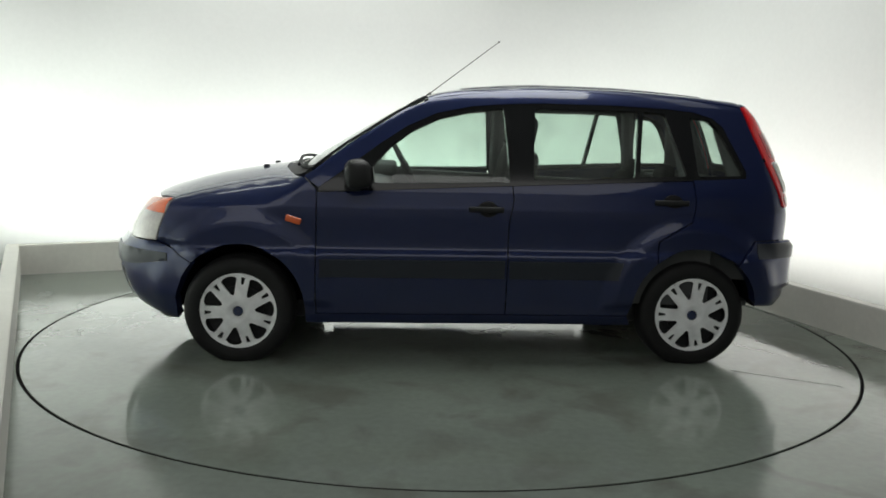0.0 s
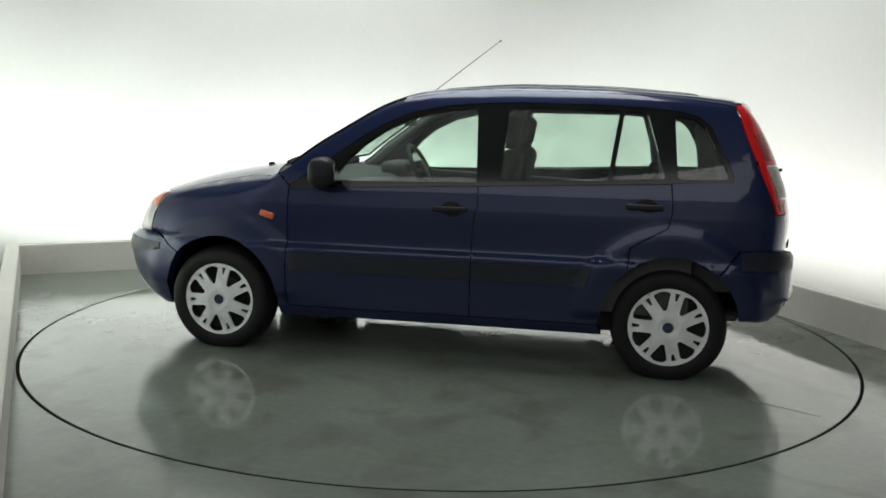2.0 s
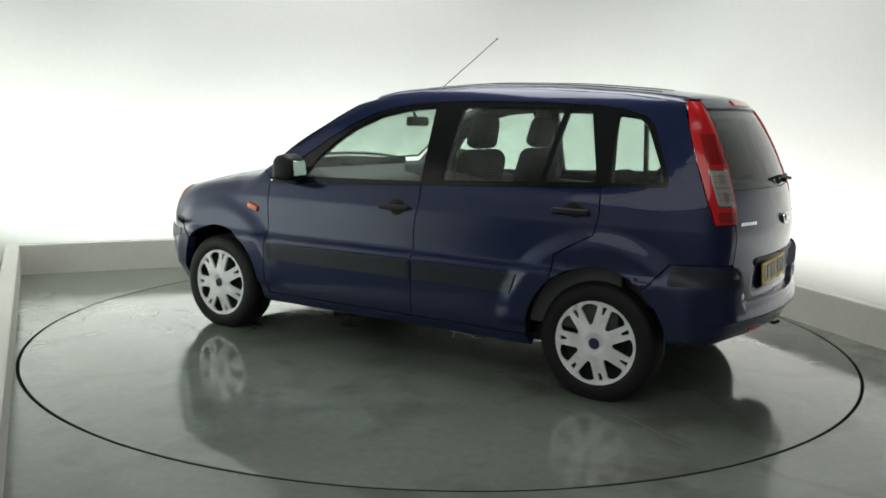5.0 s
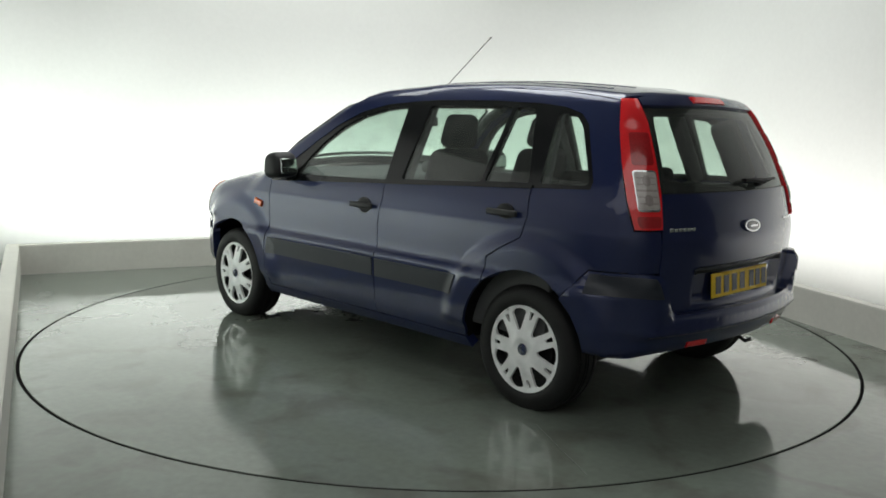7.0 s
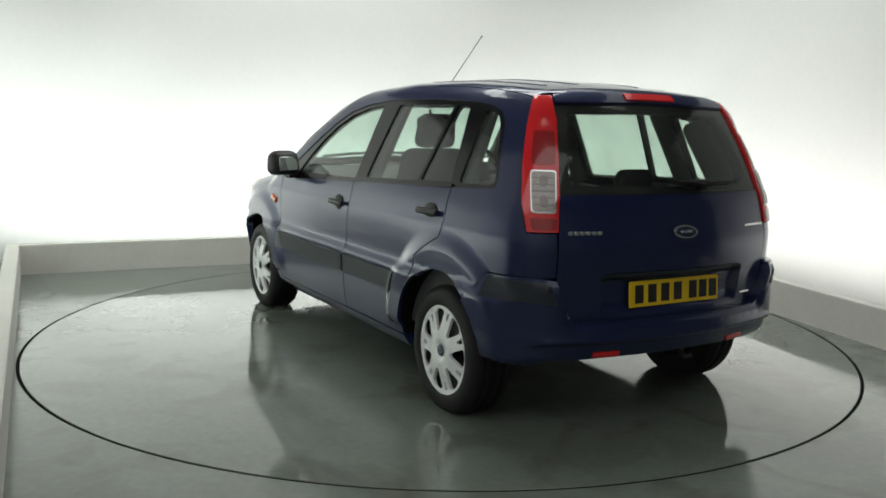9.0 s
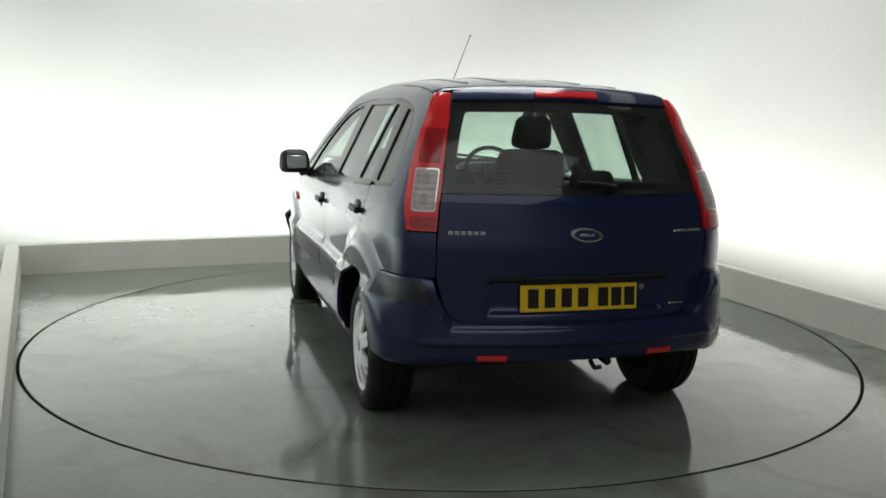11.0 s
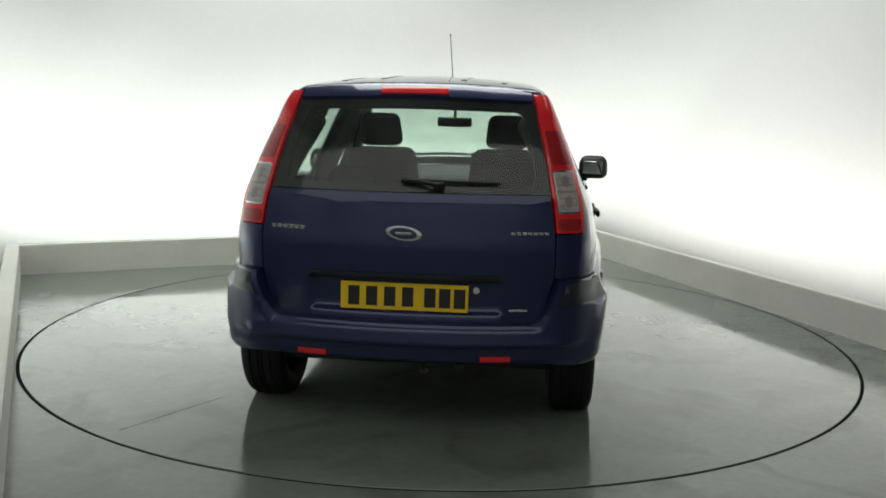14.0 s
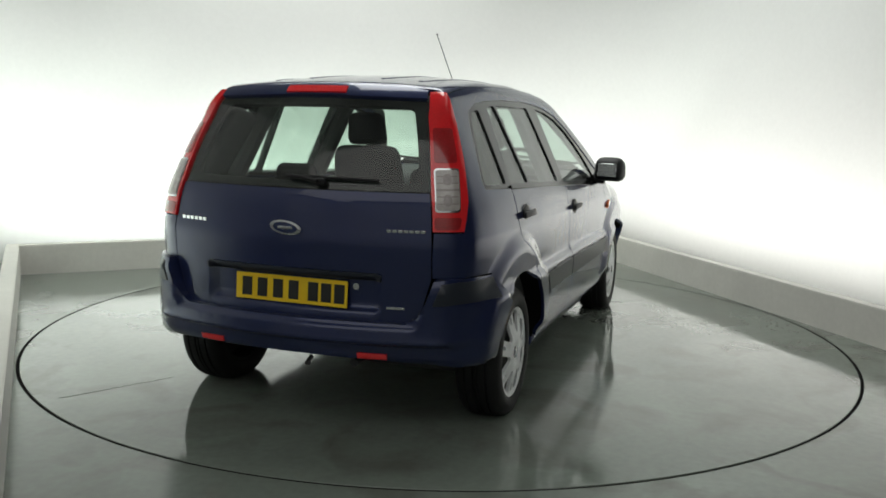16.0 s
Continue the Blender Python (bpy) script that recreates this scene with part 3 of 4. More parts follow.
def build_side(mirror):
    kw = dict(mirror=mirror)
    s = -1 if mirror else 1
    # body side: roof rail, rear pillar and rear quarter in one pressing
    outline = ROOF_EDGE + LAMP_FRONT[1:] + [(-1.745, .705), (-1.575, .70)] + arc(AXLE_R, HUB_Z, .355, 130, 51, 14) + \
        [(-1.03, .69), (-1.10, .735), (-1.215, .80), (-1.235, .90), (-1.222, 1.026)] + BAND_TOP[::-1]
    panel("side_panel", "side", outline, PAINT, car, h=0.026, extra=FINE_R, **kw)
    # wing over the front wheel
    outline = [(.838, .27), (.838, .935), (.845, .95), (.905, 1.004), (1.1, .985), (1.3, .95), (1.5, .905), (1.615, .872), (1.635, .81), (1.675, .70), (1.685, .655), (1.60, .615), (1.545, .57)] + \
        arc(AXLE_F, HUB_Z, .35, 45, 180, 20) + [(.893, .27)]
    panel("front_wing", "side", outline, PAINT, car, h=0.026, extra=FINE_F, **kw)
    # doors
    f_out = [(.832, .275), (.832, .929), (.40, .949), (0, .969), (-.215, .979), (-.222, .90), (-.197, .76), (-.192, .275)]
    fd = panel("front_door", "side", f_out, PAINT, car, h=0.028, extra=LEDGE, **kw)
    r_out = [(-.198, .275), (-.203, .76), (-.228, .90), (-.222, .981), (-.35, .984), (-.80, 1.006), (-1.215, 1.022), (-1.229, .90), (-1.21, .803), (-1.095, .741), (-1.022, .695)] + \
        arc(AXLE_R, HUB_Z, .355, 50, 4, 12) + [(-.875, .275)]
    rd = panel("rear_door", "side", r_out, PAINT, car, h=0.028, extra=FINE_R, **kw)
    panel("sill", "side", [(.89, .215), (.893, .268), (-.875, .268), (-.90, .215)], PAINT, car, h=0.04, depth=0.05, **kw)
    # dark protective mouldings along the doors
    for name, x0, x1, p in (("moulding", .815, -.183, fd), ("moulding", -.208, -.835, rd)):
        panel(name, "side", [(x0, .478), (x0, .574), (x1, .576), (x1 + (.03 if x1 < -.5 else 0), .478)], MOULD, p, off=0.007, depth=0.01, h=0.03, label="dark matt protective moulding strip", **kw)
    # window band and panes
    g_front = soften([(.60, .982), (.52, 1.10), (.44, 1.185), (.33, 1.268), (.18, 1.34), (.0, 1.382), (-.165, 1.398), (-.175, 1.392), (-.208, 1.01), (-.205, 1.000)], 1)
    g_rear = soften([(-.352, 1.400), (-.330, 1.012), (-.60, 1.022), (-.893, 1.034), (-.940, 1.400)], 1)
    g_fix = soften([(-.965, 1.398), (-1.085, 1.390), (-1.19, 1.05), (-.918, 1.038)], 1)
    g_quart = soften([(-1.225, 1.375), (-1.33, 1.362), (-1.385, 1.31), (-1.508, 1.075), (-1.49, 1.055), (-1.25, 1.05)], 1)
    grow = lambda poly, d: [(x + d * (1 if x > np.mean([q[0] for q in poly]) else -1), z + d * (1 if z > np.mean([q[1] for q in poly]) else -1)) for x, z in poly]
    band = panel("window_surround", "side", BAND_TOP + BELT, GLOSSBLACK, car, off=-0.004, depth=0.03, holes=[g_front, g_rear, g_fix, g_quart], h=0.03, label="black window frames and pillars", **kw)
    for nm, g, p in (("window_pane", g_front, fd), ("window_pane", g_rear, rd), ("quarter_pane", g_fix, rd), ("side_pane", g_quart, band)):
        ob = panel(nm, "side", grow(g, .006), GLASS, p, off=-0.012, depth=0.004, h=0.05, label="tinted clear glass pane", **kw)
        ob.visible_shadow = False
    # belt seal
    panel("belt_seal", "side", [(x, z + .010) for x, z in reversed(BELT)] + [(x, z - .006) for x, z in BELT], GLOSSBLACK, band, off=0.006, depth=0.012, h=0.03, **kw)
    # handles
    for p, hx, hz in ((fd, -.075, .853), (rd, -1.09, .905)):
        x0, y0, z0 = on_side(hx, hz)
        m = Matrix.Translation((hx, s * (y0 + .016), hz)) @ pose(0, 0, 0, s * 4, 0, 0)
        part("door_handle", rounded_box(.19, .018, .030, m, .008, 3), PLASTIC, p, "black plastic pull handle")
        cup = lathe([(.001, .004), (.030, .004), (.045, .0), (.045, -.01), (.001, -.01)], 24)
        bmesh.ops.transform(cup, matrix=Matrix.Translation((hx - .01, s * (y0 + .001), hz)) @ Matrix.Diagonal((1.25, s, .95, 1)), verts=cup.verts)
        bmesh.ops.recalc_face_normals(cup, faces=cup.faces)
        part("handle_cup", cup, SEAL, p, "dark recess behind the handle")
    # amber repeater on the wing
    x0, y0, z0 = on_side(.955, .782)
    part("side_repeater", rounded_box(.085, .022, .036, Matrix.Translation((.955, s * (y0 + .003), .782)) @ pose(0, 0, 0, 0, -16, 0), .008, 3), AMBER, car, "orange indicator lens")
    # door mirror
    base = part("door_mirror", rounded_box(.155, .195, .152, Matrix.Translation((.612, s * .922, 1.036)) @ pose(0, 0, 0, 0, 6, s * 8), .05, 5, (.8, .92)), PLASTIC, car, "black plastic door mirror housing")
    part("mirror_arm", rounded_box(.09, .12, .045, Matrix.Translation((.64, s * .83, .972)) @ pose(0, 0, 0, s * -14, 0, 0), .014, 3), PLASTIC, base)
    part("mirror_glass", rounded_box(.006, .128, .084, Matrix.Translation((.5395, s * .912, 1.034)) @ pose(0, 0, 0, 0, 6, s * 12), .002, 1), MIRROR, base, "reflecting mirror glass")
    # wheel-house liner
    for ax, r in ((AXLE_F, .35), (AXLE_R, .355)):
        bm = bmesh.new()
        n, pr = 20, []
        for i in range(n + 1):
            a = radians(-6 + (192 if ax > 0 else 182) * i / n)
            cx, cz = ax + (r + .012) * math.cos(a), HUB_Z + (r + .012) * math.sin(a)
            pr.append([bm.verts.new((cx, s * y, cz)) for y in (on_side(cx, cz)[1] - .016, .45)])
        hub = bm.verts.new((ax, s * .45, HUB_Z))
        for a, b in zip(pr, pr[1:]):
            bm.faces.new((a[0], a[1], b[1], b[0]))
            bm.faces.new((a[1], hub, b[1]))
        part("wheel_liner", bm, ARCH, car, "black wheel-house liner")


for mirrored in (False, True):
    build_side(mirrored)


def body_ends():
    edge = [on_side(x, z) for x, z in ROOF_EDGE]
    both = lambda pts: pts + [(x, -y) for x, y in reversed(pts)]
    # roof
    rim = [(x, y - .004) for x, y, z in edge if x < .25]
    roof = panel("roof", "top", both([(.262, .30), (.256, .46), (.235, edge[4][1] - .006)] + rim[0:] + [(-1.56, .42), (-1.60, .25)]), PAINT, car, off=-0.001, depth=0.02, h=0.035)
    for y in (-.36, -.18, .18, .36):
        panel("roof_rib", "top", [(.05, y - .012), (.05, y + .012), (-1.35, y + .012), (-1.35, y - .012)], PAINT, roof, off=0.0015, depth=0.004, h=0.05)
    # windscreen
    a_line = [(x, y - .022) for x, y, z in edge if .24 < x < .85]
    ws = both([(1.0, .15), (.98, .35), (.935, .52), (.86, edge[0][1] - .05)] + a_line + [(.268, .40), (.274, .2)])
    screen = panel("windscreen", "top", ws, GLASS, car, off=-0.004, depth=0.005, h=0.04, label="tinted clear windscreen")
    screen.visible_shadow = False
    part("screen_seal", tube([(x - .004, y + .004, lift("top", np.array([[x, y]]))[0][0][2] - .003) for x, y in dense(ws, .05)] + [(ws[0][0] - .004, ws[0][1] + .004, lift("top", np.array([ws[0]]))[0][0][2] - .003)], .008, 6), SEAL, screen)
    # bonnet and scuttle
    hood_side = [(x, on_side(x, z)[1] - .006) for x, z in ((.91, 1.004), (1.1, .985), (1.3, .95), (1.5, .905), (1.61, .874))]
    hood = panel("bonnet", "top", both([(1.075, 0.1), (1.06, .35), (1.01, .55), (.93, hood_side[0][1] - .01)] + hood_side + [(1.70, .60), (1.77, .46), (1.83, .26), (1.845, .1)]), PAINT, car, off=0.001, depth=0.02, h=0.035)
    panel("scuttle", "top", both([(.99, .2), (.965, .40), (.90, .62), (.92, .66), (1.02, .56), (1.08, .34), (1.09, .1)]), PLASTIC, car, off=-0.012, depth=0.02, h=0.05, label="black plastic scuttle panel below the windscreen")
    for y in (-.22, .22):
        zt = float(TOPLINE(np.array(1.22))) - .008
        part("washer_jet", rounded_box(.035, .03, .022, Matrix.Translation((1.20, y, zt + .008)), .006, 2), SEAL, hood, "black washer nozzle")
    for y0, y1 in ((.52, -.05), (-.06, -.60)):
        pts = [(1.0 - .08 * abs(yy) + .01, yy, float(lift("top", np.array([[1.0 - .08 * abs(yy), yy]]))[0][0][2]) + .022) for yy in np.linspace(y0, y1, 8)]
        part("front_wiper", tube(pts, .010, 6), SEAL, screen, "black wiper arm and blade")
    # nose: upper front, headlamps, bumper
    fr = lambda x, y, z: to_chart("front", (x, y, z))
    panel("grille", "front", [fr(1.9, .30, .66), fr(1.9, -.30, .66), fr(1.9, -.30, .80), fr(1.9, .30, .80)], SEAL, car, off=-.004, depth=.03, h=.04, label="dark radiator grille")
    for s in (1, -1):
        lamp = [fr(*on_side(1.618, .870)), fr(*on_side(1.638, .81)), fr(*on_side(1.678, .70)), fr(*on_side(1.688, .655)), fr(1.80, .60, .655), fr(1.92, .31, .66), fr(1.90, .31, .78), fr(1.80, .45, .85)]
        hl = panel("headlamp", "front", lamp, CLEAR, car, off=0.004, depth=.03, h=.03, mirror=s < 0, label="clear headlamp with an amber upper corner")
        amb = [fr(*on_side(1.622, .866)), fr(*on_side(1.645, .795)), fr(1.76, .62, .80), fr(1.79, .50, .855)]
        panel("indicator_lens", "front", amb, AMBER, hl, off=0.008, depth=.006, h=.02, mirror=s < 0)
    puff = lambda P: 0.03 * step(.20, .34, P[:, 2]) * step(.66, .58, P[:, 2]) * (.1 + .9 * step(.78, .62, np.abs(P[:, 1]))) + .002
    side_f = [fr(*on_side(x, z)) for x, z in ((1.685, .645), (1.60, .61), (1.54, .568), (1.492, .545), (1.545, .47), (1.577, .39), (1.594, .30), (1.59, .22))]
    low = [fr(1.75, .66, .20), fr(1.87, .40, .20), fr(1.9, .2, .20)]
    top_f = [fr(1.9, .2, .645), fr(1.85, .45, .645), fr(1.72, .66, .645)]
    half = side_f + low
    outline = half + [(-u, v) for u, v in reversed(low)] + [(-u, v) for u, v in reversed(side_f)] + [(-u, v) for u, v in reversed(top_f)] + top_f
    fb = panel("front_bumper", "front", outline, PAINT, car, off=0.0, depth=.05, h=.03, bulge=puff)
    for s in (1, -1):
        mo = [fr(*on_side(1.63, .545)), fr(1.77, .68, .51), fr(1.93, .36, .51), fr(1.93, .36, .59), fr(1.77, .68, .592), fr(*on_side(1.63, .585))]
        panel("moulding", "front", mo, MOULD, fb, off=.004, depth=.01, h=.03, mirror=s < 0, bulge=puff, label="dark bumper corner strip")
        panel("fog_recess", "front", [fr(1.88, .52, .30), fr(1.95, .30, .30), fr(1.95, .30, .46), fr(1.86, .56, .46)], SEAL, fb, off=.004, depth=.008, h=.03, mirror=s < 0, bulge=puff)

    # ---- rear ----
    re = lambda x, y, z: to_chart("rear", (x, y, z))
    rb = lambda y, z: re(float(BACK(z)) + .25 * y * y, y, z)
    sym = lambda half_: half_ + [(-u, v) for u, v in reversed(half_)]
    # hatch: top strip, pane, lower skin
    hatch = panel("tailgate", "rear", sym([rb(0.1, 1.033), rb(.572, 1.033), rb(.592, .90), rb(.598, .80), rb(.598, .695), rb(.565, .58), rb(.535, .525), rb(.50, .512), rb(.1, .512)]), PAINT, car, depth=.03, h=.017)
    panel("spoiler", "rear", sym([rb(.1, 1.455), rb(.40, 1.448), rb(.485, 1.435), rb(.488, 1.403), rb(.1, 1.412)]), PAINT, hatch, off=.010, depth=.05, h=.025)
    pane = panel("rear_window", "rear", sym([rb(.1, 1.415), rb(.493, 1.410), rb(.515, 1.33), rb(.555, 1.18), rb(.578, 1.05), rb(.576, 1.038), rb(.1, 1.038)]), REARGLASS, hatch, off=-.002, depth=.005, h=.04, label="dark-edged tinted rear window")
    pane.visible_shadow = False
    # black printed margin inside the pane
    outer = sym([rb(.1, 1.43), rb(.510, 1.43), rb(.535, 1.33), rb(.572, 1.18), rb(.596, 1.05), rb(.598, 1.035), rb(.1, 1.035)])
    inner = soften(sym([rb(.1, 1.385), rb(.44, 1.378), rb(.47, 1.30), rb(.515, 1.12), rb(.51, 1.075), rb(.1, 1.07)]), 2)
    panel("pane_margin", "rear", outer, SEAL, hatch, off=-.012, depth=.02, holes=[inner], h=.03, label="black margin round the rear window")
    panel("high_brake_lamp", "rear", sym([rb(.05, 1.446), rb(.14, 1.445), rb(.14, 1.420), rb(.05, 1.421)]), RED, hatch, off=.016, depth=.012, h=.02, label="red high brake lamp strip")
    # tail lamps
    for s in (1, -1):
        front_edge = [re(*on_side(x - .003, z)) for x, z in LAMP_FRONT]
        inner_edge = [rb(.600, .885), rb(.595, .93), rb(.578, 1.03), rb(.55, 1.18), rb(.512, 1.33), rb(.493, 1.43)]
        lamp = panel("tail_lamp", "rear", front_edge + inner_edge, RED, car, off=.010, depth=.03, h=.02, mirror=s < 0, label="tall red tail lamp with a clear middle")
        panel("lamp_housing", "rear", front_edge + inner_edge, TRIM, lamp, off=-.022, depth=.01, h=.03, mirror=s < 0)
        zs = [z for _, z in LAMP_FRONT][::-1]
        fx = [x for x, _ in LAMP_FRONT][::-1]

        def on_lamp(f, z):
            """A place on the lamp: f runs from its edge at the tailgate to its edge at the body side."""
            u0 = rb(float(np.interp(z, (.885, .93, 1.03, 1.18, 1.33, 1.43), (.600, .595, .578, .55, .512, .493))), z)[0]
            u1 = re(*on_side(float(np.interp(z, zs, fx)) - .003, z))[0]
            return (u0 + f * (u1 - u0), z)
        patch = lambda f0, f1, z0, z1: soften([on_lamp(f0, z0), on_lamp(f1, z0), on_lamp(f1, z1), on_lamp(f0, z1)], 2, .03)
        panel("dark_lens", "rear", patch(.10, .74, 1.150, 1.285), DARKRED, lamp, off=.0125, depth=.005, h=.015, mirror=s < 0, label="darker red brake lens")
        panel("dark_lens", "rear", patch(.06, .82, .893, .940), DARKRED, lamp, off=.0125, depth=.005, h=.015, mirror=s < 0, label="darker red lower lens")
        panel("lens_rim", "rear", patch(.08, .76, .960, 1.128), CHROME, lamp, off=.0125, depth=.005, h=.015, mirror=s < 0, label="bright rim of the clear lens")
        clear = panel("clear_lens", "rear", patch(.11, .73, .967, 1.121), CLEAR, lamp, off=.015, depth=.006, h=.015, mirror=s < 0, label="clear ribbed reversing lens")
        for zb in (.992, 1.018, 1.070, 1.096):
            panel("lens_rib", "rear", [on_lamp(.15, zb - .002), on_lamp(.69, zb - .002), on_lamp(.69, zb + .002), on_lamp(.15, zb + .002)], LENSRIB, clear, off=.0165, depth=.004, h=.02, mirror=s < 0)
        panel("lens_rib", "rear", [on_lamp(.12, 1.040), on_lamp(.72, 1.040), on_lamp(.72, 1.048), on_lamp(.12, 1.048)], LENSRIB, clear, off=.0165, depth=.004, h=.02, mirror=s < 0)
        for zb in (1.005, 1.084):
            panel("bulb", "rear", soften([on_lamp(.30, zb - .022), on_lamp(.52, zb - .022), on_lamp(.52, zb + .022), on_lamp(.30, zb + .022)], 2, .05), LENSRIB, clear, off=.0158, depth=.003, h=.015, mirror=s < 0)
        # body corner under the lamp
        c = [re(*on_side(-1.738, .88)), re(*on_side(-1.738, .70)), rb(.603, .70), rb(.603, .80), rb(.603, .88)]
        panel("rear_corner", "rear", c, PAINT, car, off=-.0005, depth=.02, h=.025, mirror=s < 0)
    # bumper
    def puff(P):
        y, z = np.abs(P[:, 1]), P[:, 2]
        wide = .12 + .88 * step(.77, .60, y)
        top = .515 + .18 * step(.53, .60, y)
        shape = .048 * step(.30, .38, z) - .020 * (1 - step(0, .030, top - z)) - .026 * step(.436, .424, z) + .006 * np.exp(-((z - .445) / .012) ** 2)
        return .006 + shape * wide
    side_r = [re(*on_side(x, z)) for x, z in ((-1.70, .70), (-1.58, .695), (-1.474, .568), (-1.535, .50), (-1.575, .42), (-1.588, .345))]
    low = [rb(.70, .33), rb(.60, .345), rb(.40, .36), rb(.1, .365)]
    topb = [rb(.1, .515), rb(.50, .515), rb(.545, .54), rb(.575, .60), rb(.61, .695), rb(.66, .70)]
    outline = side_r + low + [(-u, v) for u, v in reversed(low)] + [(-u, v) for u, v in reversed(side_r)] + [(-u, v) for u, v in reversed(topb)] + topb
    fine = [(u, z) for z in (.418, .424, .430, .436, .444, .452, .462, .484, .493, .501, .508) for u in np.arange(-.58, .58, .015)]
    bumper = panel("rear_bumper", "rear", outline, PAINT, car, depth=.065, h=.02, bulge=puff, extra=fine)
    for s in (1, -1):
        mo = [re(*on_side(-1.585, .60)), rb(.70, .60), rb(.605, .60), rb(.635, .685), rb(.70, .69), re(*on_side(-1.585, .685))]
        panel("moulding", "rear", mo, MOULD, bumper, off=.004, depth=.01, h=.025, mirror=s < 0, bulge=puff, label="dark bumper corner strip")
        panel("reflector", "rear", [rb(.31, .367), rb(.43, .366), rb(.43, .390), rb(.31, .391)], RED, bumper, off=.006, depth=.01, h=.02, mirror=s < 0, bulge=puff, label="red bumper reflector")
    # plate, trim bar, badges
    xp = lambda y, z: float(lift("rear", np.array([rb(y, z)]))[0][0][0])
    tilt = 4
    at = Matrix.Translation((xp(0, .615) - .006, 0, .614)) @ pose(0, 0, 0, 0, tilt, 0)
    plate = part("number_plate", rounded_box(.006, .520, .111, at, .002, 1), YELLOW, hatch, "yellow number plate with dark characters shown as bars")
    for i, y in enumerate((-.205, -.132, -.058, .015, .105, .165, .225)):
        yy = -(y + (.0 if i < 4 else .0))
        part("plate_bar", rounded_box(.002, .046, .078, at @ Matrix.Translation((-.0042, yy, 0)), 0), INK, plate)
    part("plate_bar", rounded_box(.003, .17, .012, at @ Matrix.Translation((-.001, .0, -.064)), 0), CHROME, plate, "pale bar under the plate")
    panel("grip_trim", "rear", sym([rb(.1, .714), rb(.385, .712), rb(.405, .702), rb(.40, .678), rb(.1, .676)]), MOULD, hatch, off=.008, depth=.02, h=.02, label="dark grip strip over the plate")
    bm = lathe([(.001, .0), (.034, .0), (.037, .003), (.037, .009), (.030, .010), (.001, .012)], 40)
    badge_m = Matrix.Translation((xp(0, .878) - .004, 0, .878)) @ pose(0, 0, 0, 0, -6, 90) @ Matrix.Diagonal((1.95, 1, .78, 1))
    bmesh.ops.transform(bm, matrix=badge_m, verts=bm.verts)
    bmesh.ops.recalc_face_normals(bm, faces=bm.faces)
    oval = part("badge", bm, CHROME, hatch, "oval chrome badge with a dark blue field")
    bm = lathe([(.001, .004), (.028, .004), (.028, .0135), (.001, .0145)], 40)
    bmesh.ops.transform(bm, matrix=badge_m, verts=bm.verts)
    bmesh.ops.recalc_face_normals(bm, faces=bm.faces)
    part("badge_field", bm, BADGE, oval)
    part("badge_bar", rounded_box(.004, .066, .011, Matrix.Translation((xp(0, .878) - .0185, 0, .878)) @ pose(0, 0, 0, 0, -6, 0), .0015, 1), CHROME, oval)
    for y0, y1, z, n in ((.56, .41, .882, 6), (-.42, -.575, .884, 7)):
        for i in range(n):
            y = y0 + (y1 - y0) * (i + .5) / n
            part("lettering_bar", rounded_box(.004, .8 * abs(y1 - y0) / n, .016 if n == 6 else .012, Matrix.Translation((xp(y, z) - .002, y, z)) @ pose(0, 0, 0, 0, -8, -math.degrees(math.atan(.5 * y))), .001, 1), CHROME, hatch, "chrome lettering shown as plain bar")
    part("lettering_bar", rounded_box(.004, .075, .010, Matrix.Translation((xp(-.46, .572) - .003, -.46, .572)) @ pose(0, 0, 0, 0, 0, 12), .001, 1), CHROME, hatch, "small chrome script shown as plain bar")
    lock = lathe([(.001, 0), (.014, 0), (.014, .006), (.001, .006)], 20)
    bmesh.ops.transform(lock, matrix=Matrix.Translation((xp(-.29, .648) - .001, -.29, .648)) @ pose(0, 0, 0, 0, 0, 90), verts=lock.verts)
    bmesh.ops.recalc_face_normals(lock, faces=lock.faces)
    part("lock_cylinder", lock, CHROME, hatch, "round chrome lock")
    # rear wiper
    x0 = xp(-.13, 1.06)
    wm = part("rear_wiper", rounded_box(.032, .050, .032, Matrix.Translation((x0 - .015, -.13, 1.065)), .012, 3), SEAL, hatch, "black rear wiper")
    part("wiper_arm", tube([(x0 - .045, -.13, 1.07), (xp(-.05, 1.082) - .035, -.05, 1.082), (xp(.02, 1.085) - .03, .02, 1.085)], .008, 8), SEAL, wm)
    part("wiper_blade", tube([(xp(y, 1.082) - .016, y, 1.084 - .02 * (y - .02) * (y - .02) + .01 * y) for y in np.linspace(.02, -.37, 10)], .0065, 6), SEAL, wm)
    # aerial
    base = Vector((.245, 0, float(TOPLINE(np.array(.245)))))
    tip = Vector((-.197, -.01, 1.81))
    foot = part("aerial", tube([base - Vector((0, 0, .01)), base + (tip - base) * .05], .014, 10, .007), SEAL, car, "thin black roof aerial")
    part("aerial_rod", tube([base, base + (tip - base) * .2, tip], .0032, 6, .0022), SEAL, foot)
    part("aerial_tip", rounded_box(.012, .009, .009, Matrix.Translation(tip), .003, 2), SEAL, foot)


body_ends()


